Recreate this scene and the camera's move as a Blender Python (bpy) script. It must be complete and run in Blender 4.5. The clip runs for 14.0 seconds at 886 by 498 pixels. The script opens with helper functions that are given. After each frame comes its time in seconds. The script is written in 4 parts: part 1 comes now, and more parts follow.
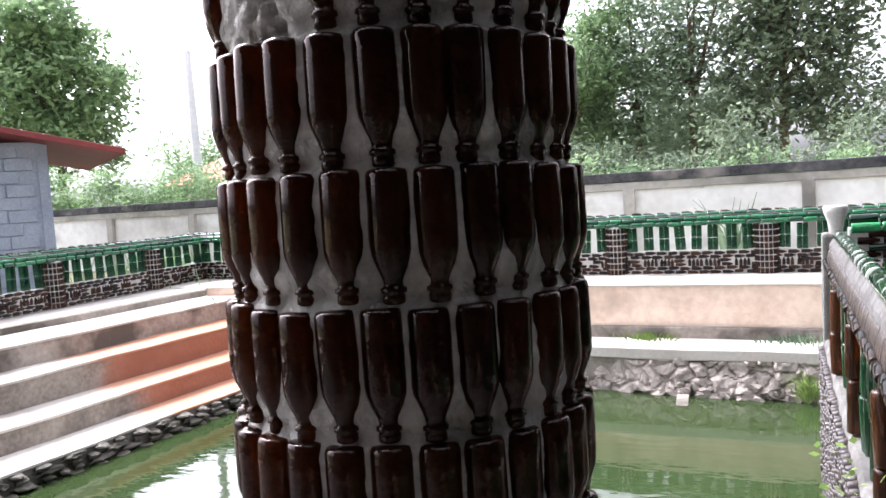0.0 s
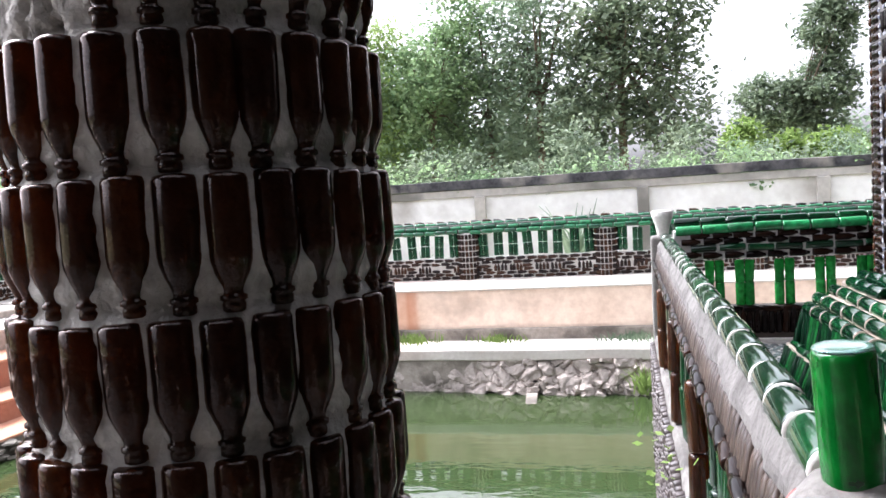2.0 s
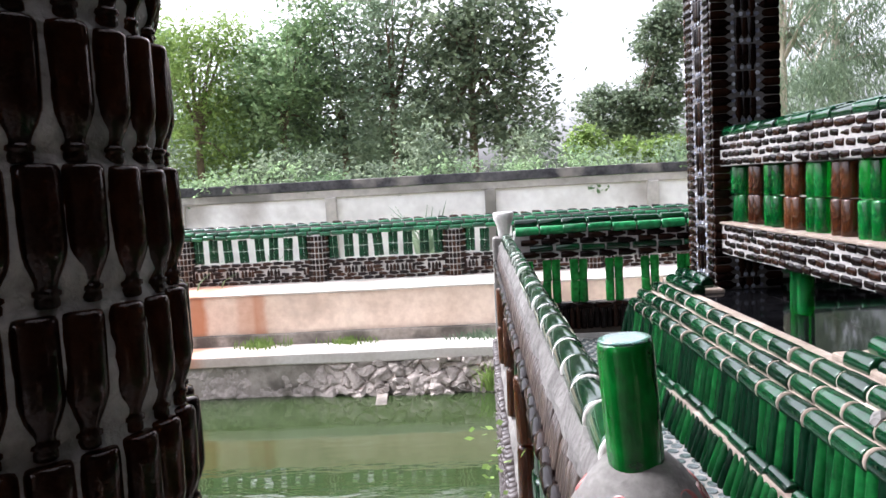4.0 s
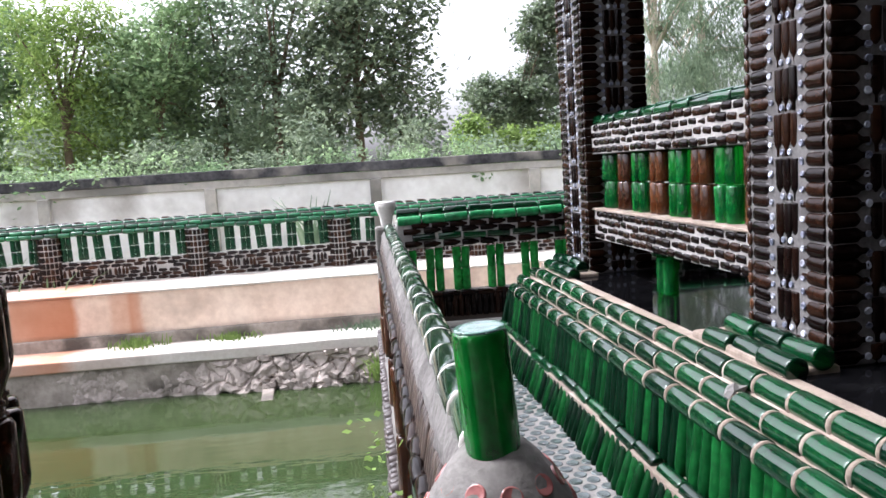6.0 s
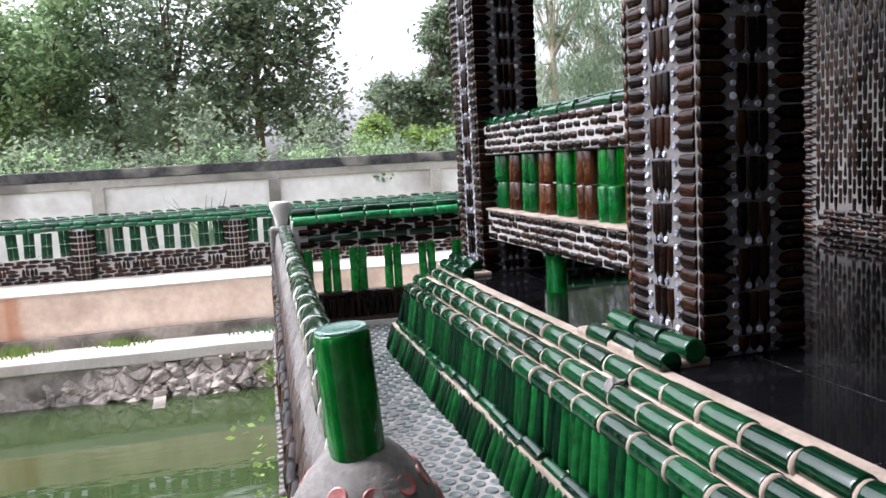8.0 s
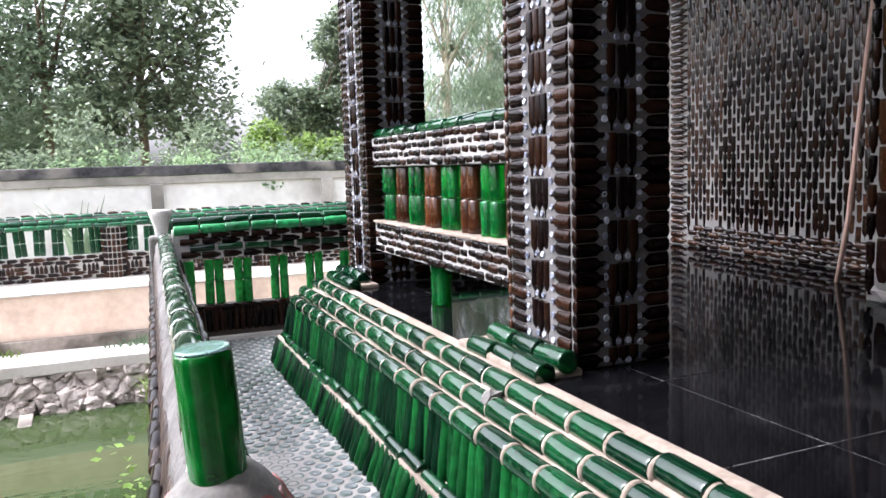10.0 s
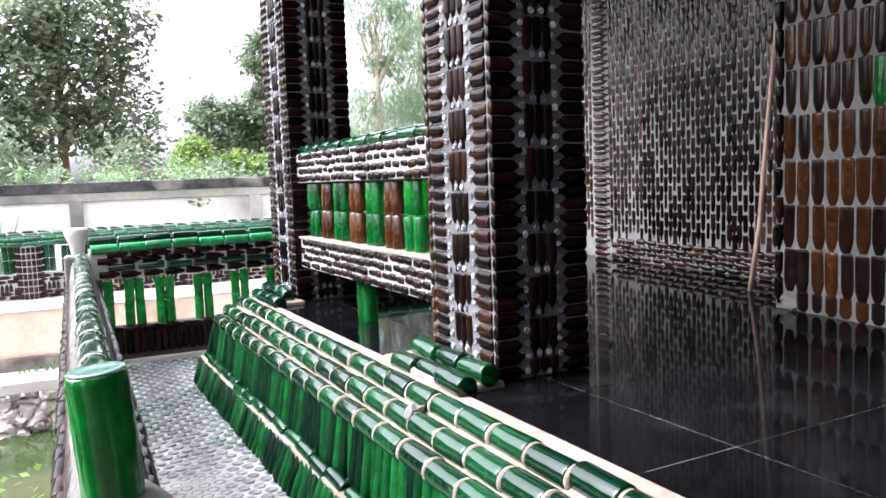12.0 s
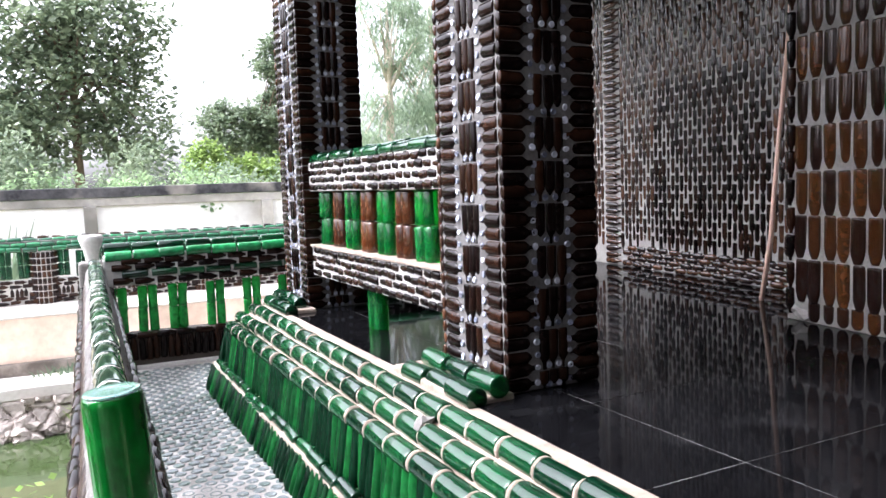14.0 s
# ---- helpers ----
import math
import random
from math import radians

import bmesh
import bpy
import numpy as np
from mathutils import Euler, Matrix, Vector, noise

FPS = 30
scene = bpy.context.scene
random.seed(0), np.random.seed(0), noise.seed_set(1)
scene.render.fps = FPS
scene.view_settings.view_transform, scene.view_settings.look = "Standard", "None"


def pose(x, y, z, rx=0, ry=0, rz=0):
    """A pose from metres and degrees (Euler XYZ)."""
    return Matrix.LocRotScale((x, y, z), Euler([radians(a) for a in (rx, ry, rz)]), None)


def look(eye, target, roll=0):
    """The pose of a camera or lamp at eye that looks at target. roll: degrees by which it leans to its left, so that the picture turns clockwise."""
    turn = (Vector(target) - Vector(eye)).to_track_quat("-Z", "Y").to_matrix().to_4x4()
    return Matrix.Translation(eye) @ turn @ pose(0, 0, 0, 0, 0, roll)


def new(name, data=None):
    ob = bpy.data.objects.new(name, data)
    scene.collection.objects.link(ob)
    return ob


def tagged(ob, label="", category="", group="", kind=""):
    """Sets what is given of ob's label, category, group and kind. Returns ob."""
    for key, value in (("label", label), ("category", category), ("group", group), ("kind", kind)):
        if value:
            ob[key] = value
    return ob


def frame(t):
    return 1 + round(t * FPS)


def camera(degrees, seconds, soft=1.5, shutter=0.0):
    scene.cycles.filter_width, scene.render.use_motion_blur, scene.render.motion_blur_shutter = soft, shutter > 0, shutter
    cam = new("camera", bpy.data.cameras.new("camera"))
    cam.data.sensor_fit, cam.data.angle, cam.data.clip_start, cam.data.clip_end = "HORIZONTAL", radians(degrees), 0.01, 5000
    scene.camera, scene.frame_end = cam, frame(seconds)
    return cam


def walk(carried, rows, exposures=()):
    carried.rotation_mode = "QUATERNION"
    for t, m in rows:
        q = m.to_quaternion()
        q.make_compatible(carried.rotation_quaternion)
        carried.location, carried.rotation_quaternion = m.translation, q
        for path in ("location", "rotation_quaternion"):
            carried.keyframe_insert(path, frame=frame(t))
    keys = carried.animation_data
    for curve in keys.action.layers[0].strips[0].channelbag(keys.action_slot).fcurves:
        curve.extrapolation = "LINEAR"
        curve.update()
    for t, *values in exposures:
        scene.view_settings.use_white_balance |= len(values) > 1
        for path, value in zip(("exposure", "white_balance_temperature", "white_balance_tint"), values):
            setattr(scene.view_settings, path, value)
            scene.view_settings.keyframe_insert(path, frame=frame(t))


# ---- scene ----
cam = camera(60.2, 14.0)
PATH = [
    (0, (-0.327, -0.017, 1.277), (-1.14, 1.805, 1.128), -3.5),
    (0.5, (-0.314, -0.009, 1.275), (-1.07, 1.837, 1.13), -3.7),
    (1, (-0.3, -0.003, 1.275), (-0.974, 1.874, 1.127), -3.6),
    (1.5, (-0.288, 0.002, 1.272), (-0.865, 1.911, 1.122), -3.6),
    (2, (-0.269, 0.004, 1.273), (-0.733, 1.943, 1.119), -3.6),
    (2.5, (-0.251, 0.004, 1.272), (-0.616, 1.965, 1.115), -3.5),
    (3, (-0.239, 0.004, 1.269), (-0.528, 1.977, 1.112), -3.3),
    (3.5, (-0.218, 0.011, 1.268), (-0.423, 1.993, 1.105), -3.3),
    (4, (-0.199, 0.014, 1.267), (-0.292, 2.004, 1.095), -3.1),
    (6.5, (-0.136, 0.039, 1.264), (0.102, 2.012, 1.039), -3.6),
    (7, (-0.122, 0.042, 1.262), (0.166, 2.007, 1.032), -3.4),
    (7.5, (-0.104, 0.039, 1.26), (0.25, 1.994, 1.028), -3.3),
    (8, (-0.089, 0.033, 1.259), (0.346, 1.971, 1.029), -3.2),
    (10.5, (-0.047, 0.001, 1.275), (0.723, 1.835, 1.066), -1.5),
    (11, (-0.035, -0.008, 1.275), (0.806, 1.795, 1.077), -1.4),
    (11.5, (-0.022, -0.011, 1.274), (0.862, 1.773, 1.083), -1.6),
    (12, (-0.019, -0.011, 1.27), (0.844, 1.784, 1.087), -2.1),
    (12.5, (-0.017, -0.013, 1.273), (0.839, 1.785, 1.09), -2.0),
    (13, (-0.02, -0.014, 1.275), (0.835, 1.785, 1.09), -1.8),
    (13.5, (-0.021, -0.017, 1.282), (0.824, 1.785, 1.095), -1.8),
    (14, (-0.021, -0.024, 1.299), (0.816, 1.784, 1.126), -2.0),
]
walk(cam, [(t, look(eye, target, roll)) for t, eye, target, roll in PATH],
     [(0, 2.1, 6000, 18), (2.5, 2.2, 6000, 18), (4, 1.95, 6000, 18), (7, 1.85, 6000, 18), (8.5, 1.9, 6000, 18), (11, 2.48, 6000, 18), (14, 2.62, 6000, 18)])

# ---- world, sun, exposure ----
world = bpy.data.worlds.new("world")
scene.world = world
world.use_nodes = True
wn = world.node_tree.nodes
wl = world.node_tree.links
sky = wn.new("ShaderNodeTexSky")
sky.sky_type = "NISHITA"
sky.sun_disc = False
sky.sun_elevation = radians(48)
sky.sun_rotation = radians(-64)
sky.dust_density = 6.0
haze = wn.new("ShaderNodeHueSaturation")
haze.inputs["Saturation"].default_value = 0.10
wl.new(sky.outputs[0], haze.inputs["Color"])
wl.new(haze.outputs[0], wn["Background"].inputs["Color"])
wn["Background"].inputs["Strength"].default_value = 0.15
sun_data = bpy.data.lights.new("sun", "SUN")
sun_data.energy = 0.9
sun_data.angle = radians(14)
sun_data.color = (1.0, 0.98, 0.95)
sun = new("sun", sun_data)
sun.matrix_world = look((-9, 5.6, 14), (0, 3, 0))

# ---- materials ----
def nodes_of(name):
    m = bpy.data.materials.new(name)
    m.use_nodes = True
    t = m.node_tree
    return m, t.nodes, t.links, t.nodes["Principled BSDF"]


def surface(name, c1, c2, rough=0.85, fine=60.0, coarse=3.0, bump=0.3, depth=0.01, c3=None, patch=(0.55, 0.7), metal=0.0, spec=0.4):
    """Two colours mixed at two scales, a third in patches, and a fine relief."""
    m, n, l, p = nodes_of(name)
    co = n.new("ShaderNodeTexCoord")
    geo = n.new("ShaderNodeNewGeometry")
    a = n.new("ShaderNodeTexNoise")
    a.inputs["Scale"].default_value = fine
    a.inputs["Detail"].default_value = 5
    b = n.new("ShaderNodeTexNoise")
    b.inputs["Scale"].default_value = coarse
    b.inputs["Detail"].default_value = 6
    for q in (a, b):
        l.new(geo.outputs["Position"], q.inputs["Vector"])
    add = n.new("ShaderNodeMath")
    add.operation = "MULTIPLY_ADD"
    add.inputs[1].default_value = 0.4
    l.new(a.outputs["Fac"], add.inputs[0])
    half = n.new("ShaderNodeMath")
    half.operation = "MULTIPLY"
    half.inputs[1].default_value = 0.6
    l.new(b.outputs["Fac"], half.inputs[0])
    l.new(half.outputs[0], add.inputs[2])
    rm = n.new("ShaderNodeMapRange")
    rm.inputs["From Min"].default_value = 0.36
    rm.inputs["From Max"].default_value = 0.64
    l.new(add.outputs[0], rm.inputs["Value"])
    mix = n.new("ShaderNodeMix")
    mix.data_type = "RGBA"
    mix.inputs["A"].default_value = (*c1, 1)
    mix.inputs["B"].default_value = (*c2, 1)
    l.new(rm.outputs[0], mix.inputs["Factor"])
    out = mix.outputs["Result"]
    if c3:
        s = n.new("ShaderNodeTexNoise")
        s.inputs["Scale"].default_value = coarse * 0.55
        s.inputs["Detail"].default_value = 7
        l.new(geo.outputs["Position"], s.inputs["Vector"])
        r2 = n.new("ShaderNodeMapRange")
        r2.inputs["From Min"].default_value = patch[0]
        r2.inputs["From Max"].default_value = patch[1]
        l.new(s.outputs["Fac"], r2.inputs["Value"])
        mx = n.new("ShaderNodeMix")
        mx.data_type = "RGBA"
        mx.inputs["B"].default_value = (*c3, 1)
        l.new(out, mx.inputs["A"])
        l.new(r2.outputs[0], mx.inputs["Factor"])
        out = mx.outputs["Result"]
    l.new(out, p.inputs["Base Color"])
    p.inputs["Roughness"].default_value = rough
    p.inputs["Metallic"].default_value = metal
    p.inputs["Specular IOR Level"].default_value = spec
    bp = n.new("ShaderNodeBump")
    bp.inputs["Strength"].default_value = bump
    bp.inputs["Distance"].default_value = depth
    l.new(add.outputs[0], bp.inputs["Height"])
    l.new(bp.outputs[0], p.inputs["Normal"])
    return m


def stain(m, axis, stops, colour, soft=0.25):
    """A wash of colour over a material, its strength given along one axis of the place, with a ragged edge."""
    n, l = m.node_tree.nodes, m.node_tree.links
    p = n["Principled BSDF"]
    was = p.inputs["Base Color"].links[0].from_socket
    geo = n.new("ShaderNodeNewGeometry")
    xyz = n.new("ShaderNodeSeparateXYZ")
    l.new(geo.outputs["Position"], xyz.inputs[0])
    ns = n.new("ShaderNodeTexNoise")
    ns.inputs["Scale"].default_value = 4.0
    ns.inputs["Detail"].default_value = 6
    l.new(geo.outputs["Position"], ns.inputs["Vector"])
    off = n.new("ShaderNodeMath")
    off.operation = "MULTIPLY_ADD"
    off.inputs[1].default_value = soft
    l.new(ns.outputs["Fac"], off.inputs[0])
    l.new(xyz.outputs[axis], off.inputs[2])
    mr = n.new("ShaderNodeMapRange")
    a, b = stops[0][0], stops[-1][0]
    mr.inputs["From Min"].default_value = a + soft * 0.5
    mr.inputs["From Max"].default_value = b + soft * 0.5
    l.new(off.outputs[0], mr.inputs["Value"])
    ramp = n.new("ShaderNodeValToRGB")
    el = ramp.color_ramp.elements
    while len(el) < len(stops):
        el.new(0.5)
    for e, (x, v) in zip(el, stops):
        e.position = (x - a) / (b - a)
        e.color = (v, v, v, 1)
    l.new(mr.outputs[0], ramp.inputs[0])
    mx = n.new("ShaderNodeMix")
    mx.data_type = "RGBA"
    mx.inputs["B"].default_value = (*colour, 1)
    l.new(was, mx.inputs["A"])
    l.new(ramp.outputs[0], mx.inputs["Factor"])
    l.new(mx.outputs["Result"], p.inputs["Base Color"])
    return m


def glass(name, dark, light, tint, through_it=0.5, rough=0.05, ior=1.3, island=False, coat=0.4, body=1.5):
    """Bottle glass: a dark glossy body mixed with tinted see-through glass; each bottle has its own shade."""
    m, n, l, p = nodes_of(name)
    rnd = n.new("ShaderNodeNewGeometry").outputs["Random Per Island"] if island else n.new("ShaderNodeObjectInfo").outputs["Random"]
    ramp = n.new("ShaderNodeValToRGB")
    ramp.color_ramp.elements[0].color = (*dark, 1)
    ramp.color_ramp.elements[0].position = 0.35
    ramp.color_ramp.elements[1].color = (*light, 1)
    l.new(rnd, ramp.inputs[0])
    geo = n.new("ShaderNodeNewGeometry")
    ns = n.new("ShaderNodeTexNoise")
    ns.inputs["Scale"].default_value = 28
    ns.inputs["Detail"].default_value = 4
    l.new(geo.outputs["Position"], ns.inputs["Vector"])
    mr = n.new("ShaderNodeMapRange")
    mr.inputs["From Min"].default_value = 0.3
    mr.inputs["From Max"].default_value = 0.75
    mr.inputs["To Min"].default_value = 0.55
    mr.inputs["To Max"].default_value = 1.5
    l.new(ns.outputs["Fac"], mr.inputs["Value"])
    mul = n.new("ShaderNodeVectorMath")
    mul.operation = "SCALE"
    l.new(ramp.outputs[0], mul.inputs[0])
    l.new(mr.outputs[0], mul.inputs["Scale"])
    l.new(mul.outputs[0], p.inputs["Base Color"])
    rr = n.new("ShaderNodeMapRange")
    rr.inputs["To Min"].default_value = rough * 0.6
    rr.inputs["To Max"].default_value = rough * 2.2
    l.new(ns.outputs["Fac"], rr.inputs["Value"])
    l.new(rr.outputs[0], p.inputs["Roughness"])
    p.inputs["IOR"].default_value = body
    p.inputs["Coat Weight"].default_value = coat
    p.inputs["Coat Roughness"].default_value = 0.03
    p.inputs["Coat IOR"].default_value = 1.6
    if through_it > 0:
        g = n.new("ShaderNodeBsdfGlass")
        g.inputs["Color"].default_value = (*tint, 1)
        g.inputs["Roughness"].default_value = rough
        g.inputs["IOR"].default_value = ior
        mx = n.new("ShaderNodeMixShader")
        mx.inputs[0].default_value = through_it
        l.new(p.outputs[0], mx.inputs[1])
        l.new(g.outputs[0], mx.inputs[2])
        l.new(mx.outputs[0], n["Material Output"].inputs["Surface"])
    return m


def leafy(name, c1, c2, shine=0.4):
    m, n, l, p = nodes_of(name)
    geo = n.new("ShaderNodeNewGeometry")
    ramp = n.new("ShaderNodeValToRGB")
    ramp.color_ramp.elements[0].color = (*c1, 1)
    ramp.color_ramp.elements[1].color = (*c2, 1)
    ns = n.new("ShaderNodeTexNoise")
    ns.inputs["Scale"].default_value = 1.7
    ns.inputs["Detail"].default_value = 3
    l.new(geo.outputs["Position"], ns.inputs["Vector"])
    clump = n.new("ShaderNodeMapRange")
    clump.inputs["From Min"].default_value = 0.32
    clump.inputs["From Max"].default_value = 0.68
    l.new(ns.outputs["Fac"], clump.inputs["Value"])
    both = n.new("ShaderNodeMix")
    both.inputs["Factor"].default_value = 0.6
    l.new(geo.outputs["Random Per Island"], both.inputs["A"])
    l.new(clump.outputs[0], both.inputs["B"])
    l.new(both.outputs["Result"], ramp.inputs[0])
    l.new(ramp.outputs[0], p.inputs["Base Color"])
    p.inputs["Roughness"].default_value = shine + 0.2
    p.inputs["Specular IOR Level"].default_value = 0.2
    tr = n.new("ShaderNodeBsdfTranslucent")
    l.new(ramp.outputs[0], tr.inputs["Color"])
    mx = n.new("ShaderNodeMixShader")
    mx.inputs[0].default_value = 0.42
    l.new(p.outputs[0], mx.inputs[1])
    l.new(tr.outputs[0], mx.inputs[2])
    l.new(mx.outputs[0], n["Material Output"].inputs["Surface"])
    return m


BROWN = glass("brown_glass", (0.007, 0.004, 0.0035), (0.028, 0.011, 0.005), (0.55, 0.20, 0.05), 0.30, 0.05, coat=0.0, body=1.36)
BROWN_S = glass("brown_glass_rows", (0.012, 0.006, 0.0045), (0.055, 0.023, 0.011), (0, 0, 0), 0.0, 0.10, island=True, coat=0.0, body=1.33)
BROWN_C = glass("brown_glass_column", (0.0035, 0.0018, 0.0016), (0.017, 0.0068, 0.0036), (0, 0, 0), 0.0, 0.10, coat=0.0, body=1.2)
AMBER_L = glass("amber_glass_bars", (0.032, 0.011, 0.005), (0.080, 0.027, 0.009), (0.6, 0.24, 0.06), 0.25, 0.07, coat=0.05)
AMBER = glass("amber_glass", (0.008, 0.004, 0.0035), (0.055, 0.020, 0.006), (0.5, 0.2, 0.05), 0.2, 0.07, coat=0.0, body=1.28)
GREEN = glass("green_glass", (0.001, 0.014, 0.006), (0.003, 0.046, 0.014), (0.08, 0.5, 0.18), 0.2, 0.05, coat=0.25)
GREEN_L = glass("green_glass_slanted", (0.0010, 0.010, 0.004), (0.004, 0.056, 0.012), (0, 0, 0), 0.0, 0.14, coat=0.0, body=1.15)
GREEN_F = glass("green_glass_fence", (0.004, 0.035, 0.018), (0.012, 0.085, 0.038), (0.10, 0.45, 0.25), 0.35, 0.08, 1.12, island=True, coat=0.1)
GREEN_B = glass("green_glass_bottle", (0.003, 0.125, 0.016), (0.004, 0.14, 0.02), (0.10, 0.72, 0.18), 0.12, 0.09, 1.12, coat=0.12, body=1.4)
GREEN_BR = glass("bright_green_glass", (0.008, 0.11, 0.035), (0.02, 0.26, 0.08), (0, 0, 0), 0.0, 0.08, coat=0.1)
SCALES = surface("dull_brown_glass_ends", (0.018, 0.012, 0.010), (0.06, 0.045, 0.04), 0.45, 50, 14, 0.5, 0.008, (0.10, 0.09, 0.08), (0.58, 0.7))
GREEN_T = glass("green_glass_clear", (0.004, 0.10, 0.022), (0.010, 0.20, 0.045), (0.10, 0.72, 0.18), 0.6, 0.06, 1.12)
# brighter copy of the green: light from behind is put into its base colour
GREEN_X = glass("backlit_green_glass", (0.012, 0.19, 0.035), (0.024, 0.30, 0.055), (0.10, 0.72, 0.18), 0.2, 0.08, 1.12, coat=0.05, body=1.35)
GREEN_S = glass("green_glass_rows", (0.004, 0.055, 0.024), (0.014, 0.15, 0.055), (0, 0, 0), 0.0, 0.12, island=True, coat=0.1)
CLEAR = glass("clear_glass", (0.10, 0.20, 0.17), (0.16, 0.28, 0.24), (0.9, 0.95, 1.0), 0.4, 0.08, 1.3)
CAPS = glass("pale_neck", (0.10, 0.11, 0.15), (0.40, 0.42, 0.47), (0, 0, 0), 0.0, 0.2, island=True)
MORTAR = surface("grey_mortar", (0.095, 0.088, 0.080), (0.19, 0.18, 0.165), 0.9, 70, 7, 0.7, 0.012, (0.06, 0.056, 0.052))
PILLARM = surface("pillar_mortar", (0.30, 0.28, 0.255), (0.54, 0.515, 0.475), 0.92, 60, 17, 1.0, 0.025, (0.20, 0.187, 0.168), (0.52, 0.66))
CAPM = surface("lumpy_cap_mortar", (0.070, 0.065, 0.060), (0.14, 0.132, 0.122), 0.92, 60, 11, 0.9, 0.014, (0.065, 0.06, 0.055), (0.55, 0.7))
# deck out of view: kept dark so little light bounces onto the columns
DECK = surface("low_bounce_deck", (0.07, 0.065, 0.06), (0.12, 0.11, 0.10), 0.9, 40, 3, 0.5)
MORTAR_P = surface("pale_mortar", (0.38, 0.365, 0.34), (0.55, 0.53, 0.50), 0.9, 60, 6, 0.5, 0.010, (0.30, 0.28, 0.25))
# column mortar: shade under the roof is put into its darker grey
COLUMNM = surface("shaded_column_mortar", (0.048, 0.045, 0.044), (0.115, 0.11, 0.106), 0.9, 70, 7, 0.6, 0.010, (0.045, 0.042, 0.040))
BACKM = surface("pale_hall_mortar", (0.16, 0.152, 0.143), (0.27, 0.26, 0.245), 0.9, 70, 5, 0.5, 0.010, (0.17, 0.16, 0.15))
HALLM = surface("hall_mortar", (0.11, 0.103, 0.096), (0.19, 0.182, 0.17), 0.9, 70, 5, 0.5, 0.010, (0.10, 0.095, 0.088))
BENCHM = surface("white_joint_mortar", (0.17, 0.161, 0.15), (0.29, 0.28, 0.265), 0.9, 70, 6, 0.6, 0.010, (0.16, 0.15, 0.14), (0.55, 0.68))
DUSTY = surface("dusty_brown_glass", (0.022, 0.015, 0.011), (0.070, 0.049, 0.037), 0.35, 40, 16, 0.3, 0.004, (0.03, 0.02, 0.016), (0.5, 0.62))
MORTAR_W = surface("tan_mortar", (0.15, 0.115, 0.09), (0.25, 0.20, 0.16), 0.9, 60, 9, 0.8, 0.010, (0.33, 0.28, 0.235), (0.56, 0.7))
# top surfaces: paler than RISER, with light from above put into the colour
CONCRETE = surface("toplit_concrete", (0.55, 0.50, 0.44), (0.70, 0.66, 0.60), 0.9, 25, 1.6, 0.4, 0.012, (0.36, 0.32, 0.27), (0.54, 0.66))
PEACH = surface("peach_render", (0.66, 0.50, 0.385), (0.88, 0.72, 0.585), 0.9, 16, 2.4, 0.35, 0.012, (0.50, 0.38, 0.29), (0.56, 0.72))
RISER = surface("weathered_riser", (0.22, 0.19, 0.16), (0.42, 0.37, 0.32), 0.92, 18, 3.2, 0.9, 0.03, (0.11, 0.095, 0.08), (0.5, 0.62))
WETSTONE = surface("dark_damp_concrete", (0.10, 0.088, 0.07), (0.20, 0.18, 0.15), 0.8, 26, 3.0, 0.9, 0.03, (0.05, 0.05, 0.035), (0.5, 0.66))
ROCK = surface("grey_rubble", (0.27, 0.235, 0.205), (0.54, 0.47, 0.42), 0.9, 30, 3.2, 0.9, 0.03, (0.17, 0.15, 0.125), (0.54, 0.66))
WALLW = surface("whitewashed_wall", (0.72, 0.70, 0.68), (0.90, 0.89, 0.87), 0.9, 9, 1.4, 0.3, 0.01, (0.44, 0.41, 0.38), (0.53, 0.66))
WALLG = surface("mould_stained_coping", (0.025, 0.025, 0.03), (0.12, 0.115, 0.12), 0.95, 16, 3.0, 0.5, 0.012, (0.26, 0.24, 0.22), (0.56, 0.68))
WALLB = surface("stained_band", (0.34, 0.32, 0.29), (0.52, 0.49, 0.45), 0.92, 14, 1.5, 0.4, 0.012, (0.2, 0.19, 0.17), (0.5, 0.64))
BLOCK = surface("grey_concrete_block", (0.24, 0.27, 0.32), (0.36, 0.40, 0.46), 0.95, 30, 2.5, 0.5, 0.01)
ROOFRED = surface("maroon_roof_sheet", (0.14, 0.02, 0.02), (0.20, 0.035, 0.03), 0.6, 10, 1, 0.1)
ROOFORANGE = surface("terracotta_roof", (0.42, 0.14, 0.09), (0.52, 0.2, 0.13), 0.8, 10, 1, 0.2)
WHITEPOLE = surface("pale_concrete_pole", (0.55, 0.55, 0.55), (0.7, 0.7, 0.7), 0.8, 10, 1, 0.1)
GRANITE = surface("black_polished_granite", (0.0012, 0.0012, 0.0014), (0.0035, 0.0035, 0.004), 0.045, 220, 9, 0.02, 0.001, (0.007, 0.007, 0.0075), (0.56, 0.72), spec=0.055)
GROUT = surface("grey_grout", (0.12, 0.12, 0.12), (0.20, 0.20, 0.19), 0.9, 80, 5)
EARTH = surface("dry_grassy_soil", (0.16, 0.13, 0.08), (0.12, 0.15, 0.05), 0.95, 8, 0.5, 0.5, 0.03, (0.24, 0.2, 0.13))
# shade put into dark colours, for surfaces that should return little light
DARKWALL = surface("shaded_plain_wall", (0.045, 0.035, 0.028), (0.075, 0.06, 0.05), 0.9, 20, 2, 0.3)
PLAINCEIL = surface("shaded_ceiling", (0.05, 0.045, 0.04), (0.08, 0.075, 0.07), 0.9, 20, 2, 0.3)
BARK = surface("brown_bark", (0.10, 0.075, 0.05), (0.18, 0.14, 0.10), 0.95, 30, 4, 0.8, 0.03)
